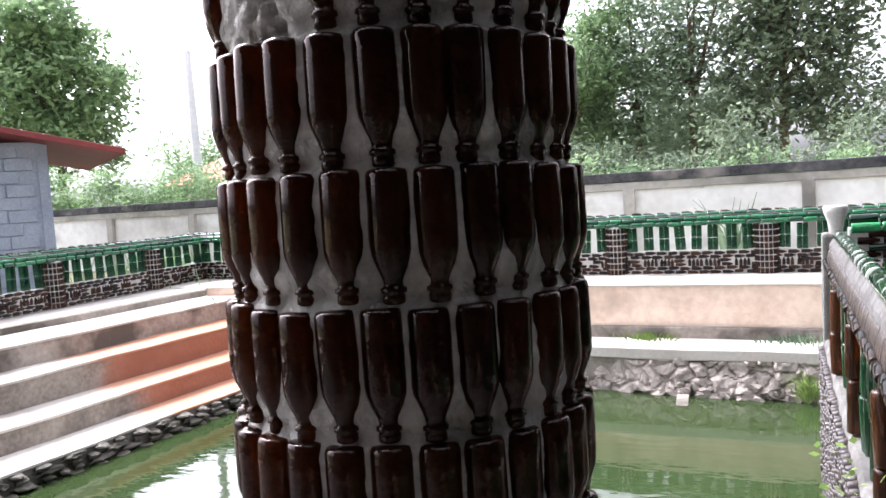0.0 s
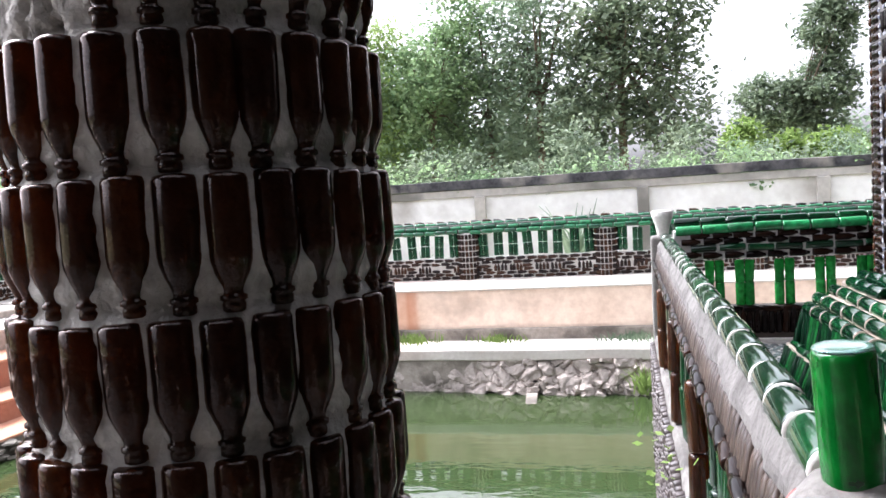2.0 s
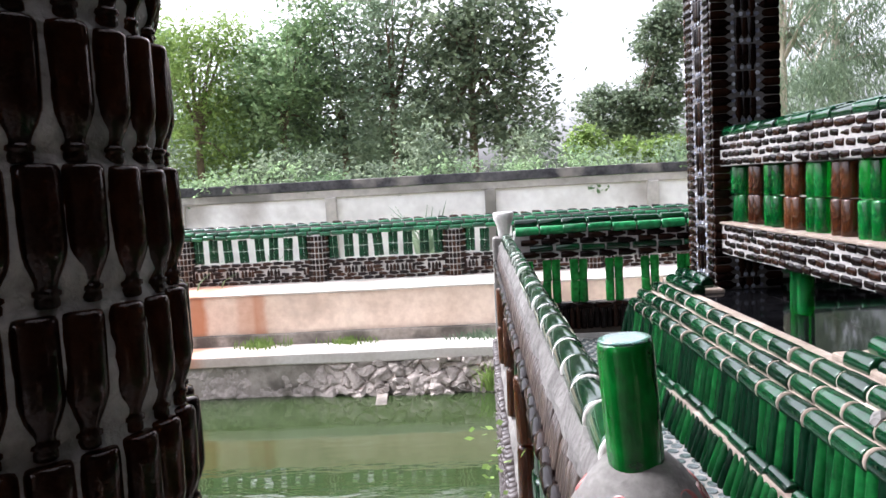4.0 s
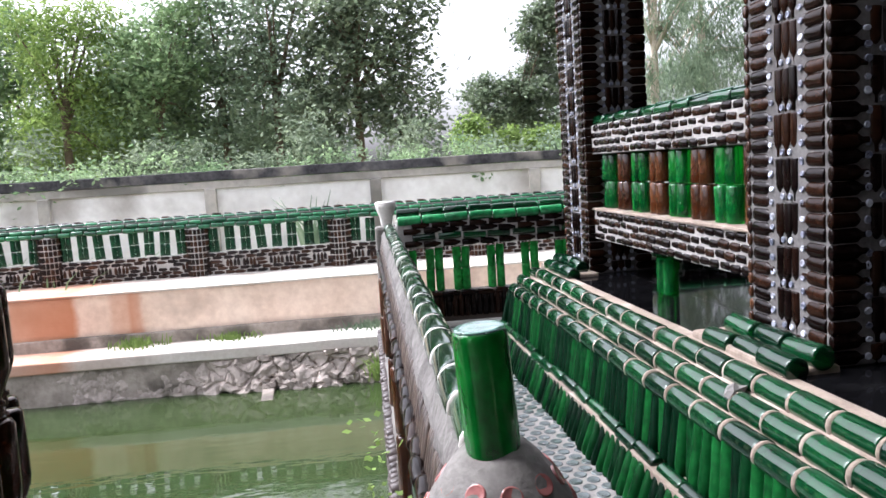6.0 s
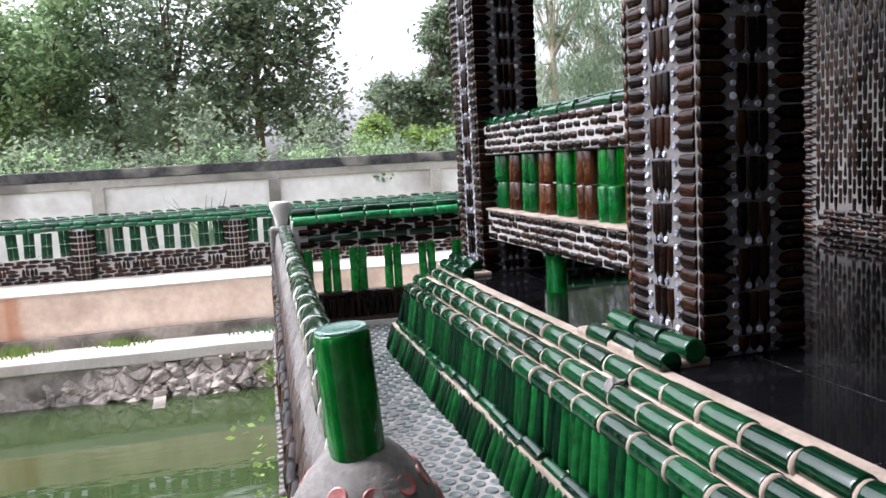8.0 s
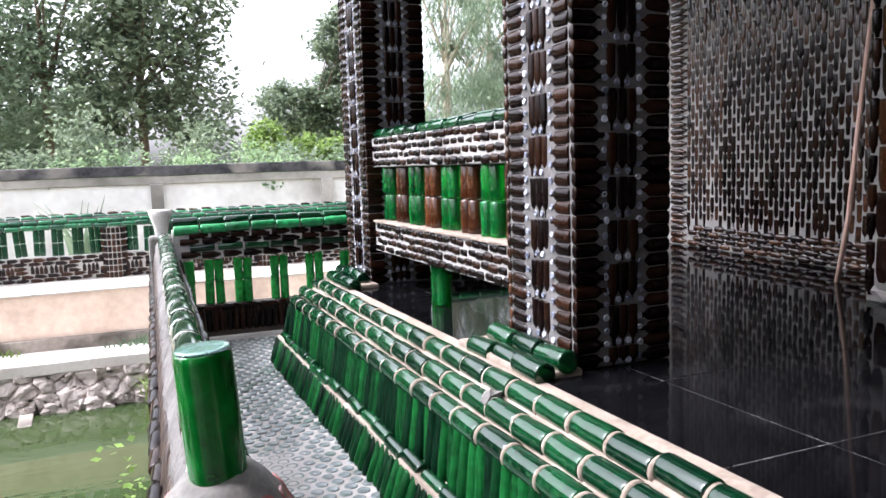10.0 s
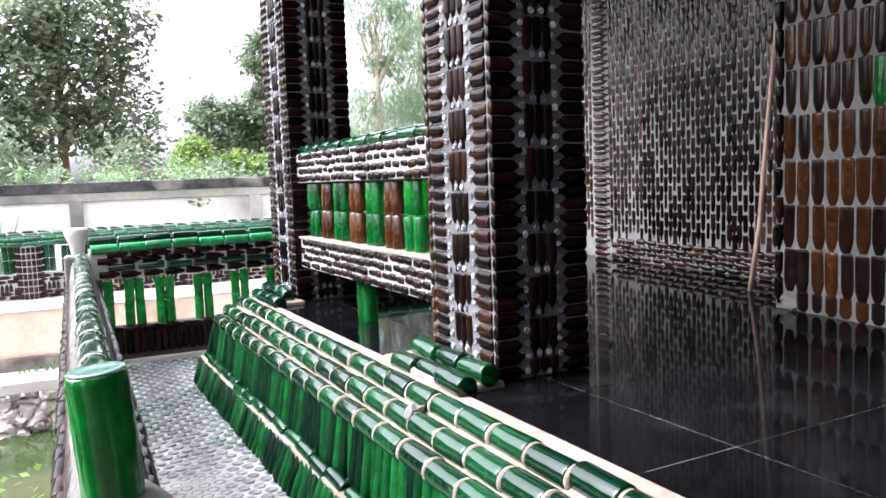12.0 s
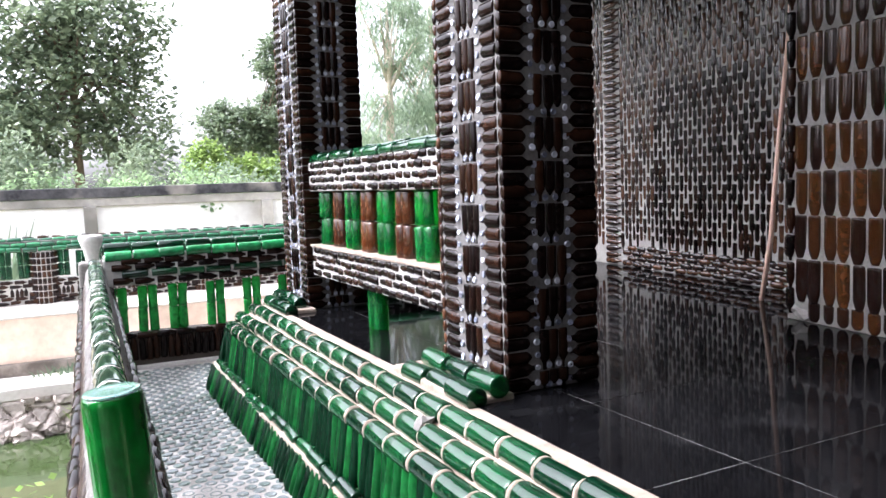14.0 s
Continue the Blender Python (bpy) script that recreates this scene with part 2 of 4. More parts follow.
PALEBARK = surface("pale_peeling_bark", (0.42, 0.36, 0.29), (0.58, 0.51, 0.43), 0.85, 14, 2, 0.5, 0.02, (0.28, 0.22, 0.17))
BAMBOO = surface("pinkish_wooden_stick", (0.45, 0.29, 0.22), (0.56, 0.38, 0.30), 0.6, 40, 5, 0.2, 0.003)
PINK = surface("pink_bottle_bottom", (0.24, 0.085, 0.078), (0.40, 0.16, 0.145), 0.2, 90, 20, 0.2, 0.002, spec=0.6)
WINE = surface("wine_bottle_bottom", (0.035, 0.010, 0.010), (0.065, 0.022, 0.022), 0.12, 90, 20, 0.2, 0.002, spec=0.6)
SLATE = surface("bluish_bottle_bottom", (0.10, 0.105, 0.14), (0.19, 0.195, 0.24), 0.15, 90, 20, 0.2, 0.002, spec=0.6)
DISC = surface("grey_green_glass_disc", (0.07, 0.085, 0.085), (0.16, 0.185, 0.185), 0.2, 120, 12, 0.3, 0.002, (0.06, 0.09, 0.078), (0.5, 0.62), spec=0.45)
WALKM = surface("pale_walkway_mortar", (0.20, 0.19, 0.175), (0.34, 0.325, 0.305), 0.9, 70, 6, 0.6, 0.010, (0.14, 0.13, 0.115), (0.53, 0.68))
LEAF_D = leafy("dark_leaf", (0.080, 0.128, 0.082), (0.36, 0.46, 0.30), 0.35)
LEAF_K = leafy("deep_green_leaf", (0.036, 0.062, 0.040), (0.30, 0.365, 0.235), 0.35)
LEAF_M = leafy("mid_leaf", (0.095, 0.170, 0.085), (0.38, 0.51, 0.265), 0.45)
LEAF_L = leafy("light_leaf", (0.095, 0.16, 0.042), (0.32, 0.44, 0.13), 0.5)
LEAF_G = leafy("grey_green_leaf", (0.105, 0.165, 0.105), (0.35, 0.43, 0.295), 0.5)

RUST = (0.50, 0.19, 0.085)
BANKSTOPS = [(-7.0, 0.15), (-4.6, 0.5), (-3.46, 0.9), (-3.38, 0.08), (-3.08, 0.05), (-3.02, 0.4), (-2.86, 0.5), (-2.82, 0.75), (-2.74, 0.6), (-2.68, 0.0), (-2.0, 0.0)]
stain(PEACH, "X", BANKSTOPS, RUST, 0.08)
# ledge and treads: toplight painted in as a paler base, under real rust stains
LEDGE = stain(surface("toplit_ledge", (0.55, 0.50, 0.44), (0.70, 0.66, 0.60), 0.9, 25, 1.6, 0.4, 0.012, (0.36, 0.32, 0.27), (0.54, 0.66)), "X", [(-7.0, 0.0), (-4.8, 0.2), (-3.5, 0.8), (-3.2, 0.2), (-2.2, 0.0)], RUST, 0.4)
TREAD = stain(surface("toplit_tread", (0.52, 0.47, 0.41), (0.68, 0.64, 0.58), 0.9, 25, 1.6, 0.5, 0.012, (0.33, 0.29, 0.25), (0.52, 0.64)), "Y", [(3.0, 0.0), (5.55, 0.0), (5.85, 0.75), (9.0, 0.9)], RUST, 0.5)
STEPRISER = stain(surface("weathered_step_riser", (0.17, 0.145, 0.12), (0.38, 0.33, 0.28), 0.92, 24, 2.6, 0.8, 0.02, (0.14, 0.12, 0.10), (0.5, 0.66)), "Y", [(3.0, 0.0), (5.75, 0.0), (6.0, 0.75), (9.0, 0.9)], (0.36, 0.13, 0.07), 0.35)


def water_mat():
    m, n, l, p = nodes_of("murky_green_water")
    geo = n.new("ShaderNodeNewGeometry")
    a = n.new("ShaderNodeTexNoise")
    a.inputs["Scale"].default_value = 0.35
    a.inputs["Detail"].default_value = 3
    l.new(geo.outputs["Position"], a.inputs["Vector"])
    mix = n.new("ShaderNodeMix")
    mix.data_type = "RGBA"
    mix.inputs["A"].default_value = (0.020, 0.036, 0.012, 1)
    mix.inputs["B"].default_value = (0.038, 0.056, 0.020, 1)
    l.new(a.outputs["Fac"], mix.inputs["Factor"])
    l.new(mix.outputs["Result"], p.inputs["Base Color"])
    p.inputs["Roughness"].default_value = 0.02
    p.inputs["IOR"].default_value = 1.5
    mp = n.new("ShaderNodeMapping")
    mp.inputs["Scale"].default_value = (1.0, 2.2, 1.0)
    l.new(geo.outputs["Position"], mp.inputs["Vector"])
    w = n.new("ShaderNodeTexNoise")
    w.inputs["Scale"].default_value = 2.6
    w.inputs["Detail"].default_value = 3
    w.inputs["Roughness"].default_value = 0.5
    l.new(mp.outputs[0], w.inputs["Vector"])
    bp = n.new("ShaderNodeBump")
    bp.inputs["Strength"].default_value = 0.055
    bp.inputs["Distance"].default_value = 0.05
    l.new(w.outputs["Fac"], bp.inputs["Height"])
    l.new(bp.outputs[0], p.inputs["Normal"])
    return m


WATER = water_mat()
rng = np.random.default_rng(7)


# ---- builders ----
def mesh_from(name, verts, faces, mat=None, smooth=False):
    me = bpy.data.meshes.new(name)
    me.from_pydata([tuple(v) for v in verts], [], faces)
    if mat:
        me.materials.append(mat)
    if smooth:
        me.polygons.foreach_set("use_smooth", [True] * len(me.polygons))
    me.update()
    return me


def box_mesh(name, x0, x1, y0, y1, z0, z1, mat, bevel=0.0, cuts=0, rough=0.0):
    """A box with softened edges; cuts and rough give an uneven surface."""
    bm = bmesh.new()
    bmesh.ops.create_cube(bm, size=1, matrix=Matrix.Translation(((x0 + x1) / 2, (y0 + y1) / 2, (z0 + z1) / 2)) @ Matrix.Diagonal((x1 - x0, y1 - y0, z1 - z0, 1)))
    if bevel:
        bmesh.ops.bevel(bm, geom=bm.edges[:], offset=bevel, segments=2, affect="EDGES", profile=0.5)
    if cuts:
        bmesh.ops.subdivide_edges(bm, edges=[e for e in bm.edges if e.calc_length() > 0.5], cuts=cuts, use_grid_fill=True)
        for v in bm.verts:
            v.co += noise.noise_vector(v.co * 1.7) * rough + noise.noise_vector(v.co * 6.0) * rough * 0.4
    me = bpy.data.meshes.new(name)
    bm.to_mesh(me)
    bm.free()
    me.materials.append(mat)
    return me


def lathe_arrays(profile, segs):
    """Vertices and faces of a turned shape round z, from (radius, height) rings, closed at both ends."""
    verts, faces = [], []
    for r, z in profile:
        for k in range(segs):
            a = 2 * math.pi * k / segs
            verts.append((r * math.cos(a), r * math.sin(a), z))
    for i in range(len(profile) - 1):
        for k in range(segs):
            q = (k + 1) % segs
            faces.append((i * segs + k, i * segs + q, (i + 1) * segs + q, (i + 1) * segs + k))
    faces.append(tuple(range(segs - 1, -1, -1)))
    faces.append(tuple((len(profile) - 1) * segs + k for k in range(segs)))
    return np.array(verts, float), faces


def lathe(name, profile, segs, mat):
    v, f = lathe_arrays(profile, segs)
    me = mesh_from(name, v, f, mat, True)
    return me


def gather(name, arrays, mats, mat, smooth=True):
    """Many copies of one shape joined into one mesh."""
    v, f = arrays
    vh = np.c_[v, np.ones(len(v))]
    verts, faces, off = [], [], 0
    for m in mats:
        verts.append((vh @ np.array(m).T)[:, :3])
        faces += [tuple(i + off for i in face) for face in f]
        off += len(v)
    return mesh_from(name, np.concatenate(verts), faces, mat, smooth)


WORLD_M = {}


def thing(name, label, category, x=0, y=0, z=0, turn=0, group="", kind=""):
    """An Empty at the base of a thing that has parts."""
    ob = new(name)
    ob.empty_display_size = 0.1
    ob.matrix_basis = pose(x, y, z, 0, 0, turn)
    WORLD_M[ob] = ob.matrix_basis.copy()
    return tagged(ob, label, category, group, kind)


def solid(name, me, label, category, group="", kind=""):
    """A thing or a piece of the setting that is one mesh, in world coordinates."""
    ob = new(name, me)
    WORLD_M[ob] = Matrix.Identity(4)
    return tagged(ob, label, category, group, kind)


def part(name, me, parent, m=None, label="", kind=""):
    """A mesh under a thing or a part; m is its place in the world (none: the mesh is in world coordinates)."""
    ob = new(name, me)
    m = m or Matrix.Identity(4)
    ob.parent = parent
    ob.matrix_basis = WORLD_M[parent].inverted() @ m
    WORLD_M[ob] = m.copy()
    return tagged(ob, label, kind=kind)


def axis_pose(p, axis, roll=0.0):
    """The pose that stands a shape's z along the axis, at p."""
    return Matrix.Translation(p) @ Vector(axis).to_track_quat("Z", "Y").to_matrix().to_4x4() @ Matrix.Rotation(roll, 4, "Z")


def facing(p, axis, out):
    """The pose that stands a shape's z along the axis, at p, with its x turned out of the wall."""
    z, x = Vector(axis).normalized(), Vector(out).normalized()
    y = z.cross(x).normalized()
    x = y.cross(z)
    return Matrix(((x.x, y.x, z.x, p[0]), (x.y, y.y, z.y, p[1]), (x.z, y.z, z.z, p[2]), (0, 0, 0, 1)))


def wobble(m, place=0.002, turn=1.2):
    """A small unevenness, as things set by hand have."""
    d = rng.normal(0, 1, 6)
    return Matrix.Translation(d[:3] * place) @ m @ pose(0, 0, 0, *(d[3:] * turn))


# bottle outlines: (radius, height from the base)
SMALL = [(0.0155, 0.0), (0.0205, 0.0015), (0.0225, 0.006), (0.0228, 0.03), (0.0226, 0.078), (0.0215, 0.086), (0.0175, 0.098), (0.0125, 0.109), (0.0105, 0.115),
         (0.0105, 0.118), (0.0135, 0.1195), (0.0135, 0.1235), (0.0105, 0.125), (0.0115, 0.1275), (0.0115, 0.134), (0.009, 0.136)]
SMALL_ROW = [(0.016, 0.0), (0.0205, 0.002), (0.0218, 0.008), (0.0218, 0.078), (0.019, 0.090), (0.011, 0.108), (0.010, 0.122)]
COLB = [(0.018, 0.0), (0.0218, 0.0015), (0.0226, 0.005), (0.0226, 0.078), (0.0210, 0.086), (0.0130, 0.097), (0.0095, 0.103), (0.0092, 0.122)]
BIG = [(0.028, 0.0), (0.036, 0.0015), (0.0382, 0.005), (0.0385, 0.010), (0.0385, 0.152), (0.0375, 0.157), (0.031, 0.1605)]
BIG_TALL = [(0.026, 0.0), (0.034, 0.0015), (0.0365, 0.007), (0.037, 0.014), (0.037, 0.135), (0.034, 0.152), (0.027, 0.172), (0.020, 0.186)]
MID = [(0.023, 0.0), (0.0290, 0.0015), (0.0305, 0.006), (0.0305, 0.138), (0.0290, 0.144), (0.024, 0.147)]
SLIM = [(0.018, 0.0), (0.0225, 0.002), (0.0245, 0.008), (0.0245, 0.165), (0.020, 0.185), (0.013, 0.20)]
STUB = [(0.015, 0.0), (0.0205, 0.002), (0.022, 0.006), (0.022, 0.05), (0.018, 0.058)]
small_me = lathe("small_bottle", SMALL, 18, BROWN)
row_me = lathe("small_bottle_plain", SMALL_ROW, 10, BROWN_C)
col_me = lathe("column_bottle", COLB, 12, BROWN_C)
dusty_me = lathe("dusty_bottle", SMALL_ROW, 10, DUSTY)
big_me = lathe("big_bottle", BIG, 18, GREEN)
big_t = lathe("big_bottle_clear", BIG, 22, GREEN_T)
tall_me = lathe("tall_amber_bottle", BIG_TALL, 12, AMBER)
tall_green = lathe("tall_green_bottle", BIG_TALL, 12, GREEN_T)
mid_g = lathe("mid_bottle_green", MID, 14, GREEN_T)
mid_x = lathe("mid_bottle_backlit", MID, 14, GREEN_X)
mid_b = lathe("mid_bottle_brown", MID, 14, AMBER_L)
slim_me = lathe("slim_bottle", SLIM, 12, GREEN_L)
rs_arr, stub_arr, mid_arr = lathe_arrays(SMALL_ROW, 8), lathe_arrays(STUB, 8), lathe_arrays(MID, 8)
HB = [(0.02, 0.0), (0.028, 0.003), (0.030, 0.012), (0.030, 0.128), (0.027, 0.137), (0.02, 0.14)]
hb_arr = lathe_arrays(HB, 8)

# ---- levels and plan ----
FLOOR_Z, TERRACE_Z, WATER_Z = 0.14, 0.598, -0.97
TURN = 2.0
TM = pose(0, 0, 0, 0, 0, TURN)

# ---- ground, pond ----
def ring_mesh():
    o, z = 600.0, 0.04
    x0, x1, y0, y1 = -8.3, 14.0, -12.0, 9.0
    xs, ys = (-o, x0, x1, o), (-o, y0, y1, o)
    verts = [(x, y, z) for y in ys for x in xs]
    faces = [(r * 4 + c, r * 4 + c + 1, r * 4 + c + 5, r * 4 + c + 4) for r in range(3) for c in range(3) if (r, c) != (1, 1)]
    return mesh_from("ground", verts, faces, EARTH)


solid("ground", ring_mesh(), "dry grassy soil round the pond", "ground", kind="structure")
solid("water", mesh_from("water", [(-8.2, -11.9, WATER_Z), (13.9, -11.9, WATER_Z), (13.9, 8.9, WATER_Z), (-8.2, 8.9, WATER_Z)], [(0, 1, 2, 3)], WATER),
      "murky green pond water with faint ripples", "water", kind="structure")
solid("pond_bed", box_mesh("pond_bed", -9, 14, -12, 9.5, -2.3, -2.0, WETSTONE), "dark mud under the pond", "pond bed", kind="structure")

# far bank: paved top, peach wall, ledge, rubble at the water
bank = solid("bank_north", box_mesh("bank_north", -9, 14, 8.72, 9.9, -1.4, 0.085, PEACH, 0.02, 40, 0.012), "peach rendered retaining wall of the pond bank", "retaining wall", kind="structure")
part("bank_top", box_mesh("bank_top", -9, 14, 8.70, 9.9, 0.075, 0.10, LEDGE, 0.008, 40, 0.006), bank, label="concrete walk, pale with painted toplight")
part("bank_foot", box_mesh("bank_foot", -9, 14, 8.66, 8.8, -0.56, -0.375, RISER, 0.012, 40, 0.012), bank, label="darker weathered footing course")
ledge = solid("bank_ledge", box_mesh("bank_ledge", -9, 14, 8.12, 8.74, -0.62, -0.5, LEDGE, 0.015, 40, 0.014), "concrete ledge along the pond, pale with painted toplight", "ledge", kind="structure")
part("ledge_face", box_mesh("ledge_face", -9, 14, 8.16, 8.70, -1.6, -0.53, RISER, 0.03, 110, 0.045), ledge, label="weathered rough stone face")


def rock_mesh(name, r, seed, mat):
    bm = bmesh.new()
    bmesh.ops.create_icosphere(bm, subdivisions=2, radius=1)
    bmesh.ops.triangulate(bm, faces=bm.faces[:])
    for v in bm.verts:
        n = noise.noise_vector(v.co * 1.3 + Vector((seed, 0, 0)))
        v.co += n * 0.75
        v.co = Vector((v.co.x * r * 1.25, v.co.y * r * 0.8, v.co.z * r * 0.72))
    me = bpy.data.meshes.new(name)
    bm.to_mesh(me)
    bm.free()
    me.materials.append(mat)
    return me


def rubble_mesh(x0, x1, z0, z1, y):
    """A face of broken stones bedded together: each cell stands out by its own amount, with deep joints."""
    nx, nz = int((x1 - x0) / 0.016), int((z1 - z0) / 0.016)
    verts, faces = [], []
    for j in range(nz + 1):
        z = z0 + (z1 - z0) * j / nz
        for i in range(nx + 1):
            x = x0 + (x1 - x0) * i / nx
            w = min(1.0, max(0.12, (x + 2.5) / 0.9))
            p = Vector((x * 5.2, 3.0, z * 7.5)) + noise.noise_vector(Vector((x, 0, z)) * 5) * 0.45
            d, c = noise.voronoi(p)
            edge = min(1.0, (d[1] - d[0]) / 0.22)
            own = noise.noise(c[0] * 3.1)
            rough = noise.noise(Vector((x, 1.0, z)) * 26) * 0.010 + noise.noise(Vector((x, 2.0, z)) * 9) * 0.03
            out = (0.055 * edge ** 0.6 + 0.06 * own + (c[0].x - p.x) * own * 0.10) * w + rough
            verts.append((x, y - out - 0.16 * w * max(0.0, 1 - (z - z0) / (z1 - z0)) ** 1.2, z))
    for j in range(nz):
        for i in range(nx):
            a = j * (nx + 1) + i
            faces.append((a, a + 1, a + nx + 2, a + nx + 1))
    return mesh_from("rubble", verts, faces, ROCK)


rocks = [rock_mesh("rock", 1.0, 3.7 * i, ROCK) for i in range(5)]
rock_wall = solid("rubble", rubble_mesh(-3.6, 2.6, -1.06, -0.60, 8.17), "broken grey rubble stones at the waterline", "rubble", kind="structure")
for i in range(110):
    x = rng.uniform(-2.6, 2.4)
    w = min(1.0, max(0.0, (x + 2.4) / 1.1))
    z = rng.uniform(-1.0, -0.93 + 0.10 * w)
    s = rng.uniform(0.02, 0.06) * (0.45 + 0.6 * w)
    y = 8.20 - 0.18 * w * (1 - (z + 1.0) / 0.4) - 0.03 * w
    part("stone", rocks[i % 5], rock_wall, Matrix.Translation((x, y, z)) @ Euler(rng.uniform(-0.6, 0.6, 3)).to_matrix().to_4x4() @ Matrix.Diagonal((s, s, s, 1)))
solid("stake", box_mesh("stake", -1.37, -1.25, 7.66, 8.24, -0.975, -0.93, RISER, 0.008, 2, 0.004), "pale concrete slab sloping into the water", "slab").matrix_basis = \
    Matrix.Translation((-1.3, 8.1, -0.92)) @ pose(0, 0, 0, 5, 0, 4) @ Matrix.Translation((1.3, -8.1, 0.92))

# left bank: four broad steps under the fence
STEP = pose(-6.13, 4.4, 0, 0, 0, -4.5)
levels = [(-0.02, -0.79), (0.47, -0.565), (0.97, -0.265), (1.47, -0.02), (2.25, 0.085)]
bank_w = thing("bank_steps", "broad weathered concrete steps down to the pond", "steps", -6.13, 4.4, WATER_Z, -4.5, kind="structure")
for i, (back, top) in enumerate(levels):
    bm_y0, bm_y1 = -9.0, 5.2
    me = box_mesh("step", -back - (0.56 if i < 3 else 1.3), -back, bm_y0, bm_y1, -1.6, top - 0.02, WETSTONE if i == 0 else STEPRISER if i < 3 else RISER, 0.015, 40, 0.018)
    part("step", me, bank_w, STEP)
    # tread colour carries the toplight, so it stands out from its riser
    part("tread", box_mesh("tread", -back - (0.55 if i < 3 else 1.3), -back + 0.012, bm_y0, bm_y1, top - 0.03, top, TREAD if i < 3 else CONCRETE, 0.01, 26, 0.009), bank_w, STEP, "step top, pale with painted toplight")
slabs = [rock_mesh("slab", 1.0, 5.3 * i + 1, WETSTONE) for i in range(4)]
for row in range(4):
    y = -3.0 + rng.uniform(0, 0.2)
    while y < 5.0:
        w = rng.uniform(0.06, 0.17)
        part("stone", slabs[rng.integers(4)], bank_w, STEP @ Matrix.Translation((0.02 + 0.02 * (3 - row) + rng.normal(0, 0.008), y + w, -0.985 + row * 0.048)) @ Matrix.Diagonal((0.05, w * 0.85, 0.036, 1)))
        y += w * 2

# ---- boundary wall ----
bw = solid("boundary_wall", box_mesh("boundary_wall", -24, 16, 11.86, 12.04, -0.1, 1.24, WALLW, 0.01, 50, 0.008), "whitewashed boundary wall with black mould along its top", "wall", kind="structure")
part("coping", box_mesh("coping", -24, 16, 11.80, 12.06, 1.255, 1.40, WALLG, 0.012, 60, 0.008), bw, label="black mouldy coping")
part("band", box_mesh("band", -24, 16, 11.82, 12.05, 1.13, 1.25, WALLB, 0.01, 60, 0.006), bw, label="stained beam below the coping")
for x in (-22.0, -19.8, -17.6, -15.4, -13.2, -11.0, -9.0, -7.1, -4.85, -2.45, 0.02, 2.5, 5.0, 7.5, 10.0):
    part("pilaster", box_mesh("pilaster", x - 0.085, x + 0.085, 11.78, 11.9, -0.1, 1.135, WALLB, 0.012, 2, 0.004), bw)

# ---- bottle fences of the banks ----
def fence(name, x0, y0, turn, length, label):
    """A fence of green bottle pairs between a brown bottle wall and rows of green bottles."""
    base = thing(name, label, "fence", x0, y0, 0.09, turn)
    M = WORLD_M[base]
    part("core", box_mesh("core", 0, length, -0.05, 0.05, 0.0, 0.285, MORTAR_P, 0.008), base, M)
    part("top_core", box_mesh("top_core", 0, length, -0.07, 0.07, 0.60, 0.72, MORTAR, 0.008), base, M)
    rows = []
    for r in range(6):
        z = 0.03 + r * 0.046
        x = 0.02 + (r % 2) * 0.05
        while x < length - 0.14:
            if r in (2, 3) and int(x / 0.26) % 2 == 0:
                if r == 2:
                    for q in range(4):
                        rows.append(M @ wobble(axis_pose((x + 0.03 + q * 0.045, -0.05, z - 0.02), (0, 0, 1)), 0.002, 2) @ Matrix.Diagonal((0.9, 0.9, 0.72, 1)))
                x += 0.2
                continue
            rows.append(M @ wobble(axis_pose((x, -0.05, z), (1, 0, 0)), 0.003, 2))
            x += 0.135
    part("bottle_wall", gather("bottle_wall", rs_arr, rows, BROWN_S), base, label="brown bottles laid in grey mortar", kind="stuff")
    rows = []
    for r, (dy, dz) in enumerate(((-0.10, 0.625), (-0.075, 0.675), (-0.03, 0.722), (0.05, 0.70), (0.09, 0.64))):
        x = 0.04 * (r % 2)
        while x < length:
            rows.append(M @ wobble(axis_pose((x, dy, dz), (1, 0, 0)), 0.003, 1.5))
            x += 0.150
    part("top_rail", gather("top_rail", hb_arr, rows, GREEN_S), base, label="rows of pale green bottles", kind="stuff")
    rows = []
    x = 0.0
    while x < length:
        rows.append(M @ wobble(axis_pose((x, 0.0, 0.748), (1, 0, 0)), 0.003, 1.5) @ Matrix.Diagonal((0.9, 0.9, 0.95, 1)))
        x += 0.15
    part("ridge", gather("ridge", rs_arr, rows, BROWN_S), base, label="ridge of brown bottle necks", kind="stuff")
    me_b = gather("baluster", mid_arr, [pose(dx, 0, 0.0 + 0.152 * s) @ Matrix.Diagonal((1.0, 1.0, 1, 1)) for dx in (-0.031, 0.031) for s in (0, 1)], GREEN_F)
    x, k = 0.1944, 0
    while x < length - 0.1:
        if k % 9 == 8:
            core = part("post", lathe("post", [(0.128, 0.0), (0.128, 0.60), (0.11, 0.615)], 16, MORTAR_P), base, M @ Matrix.Translation((x, 0, 0.005)), "round post of brown bottles")
            ms = [M @ Matrix.Translation((x, 0, 0.0)) @ pose(0, 0, 0, 0, 0, a * 22.5) @ Matrix.Translation((0, -0.124, 0.010 + z * 0.074)) @ Matrix.Diagonal((0.95, 0.95, 1.06, 1)) for a in range(16) for z in range(8)]
            part("bottle_ring", gather("bottle_ring", stub_arr, ms, BROWN_S), core, label="brown bottle bodies in rings", kind="stuff")
        else:
            part("baluster", me_b, base, M @ wobble(Matrix.Translation((x, 0, 0.292)), 0.006, 2))
        x += 0.1944
        k += 1
    return base


fence("bank_fence", -9.25, 9.72, 0, 17.5, "long low fence of green bottle balusters on the far bank")
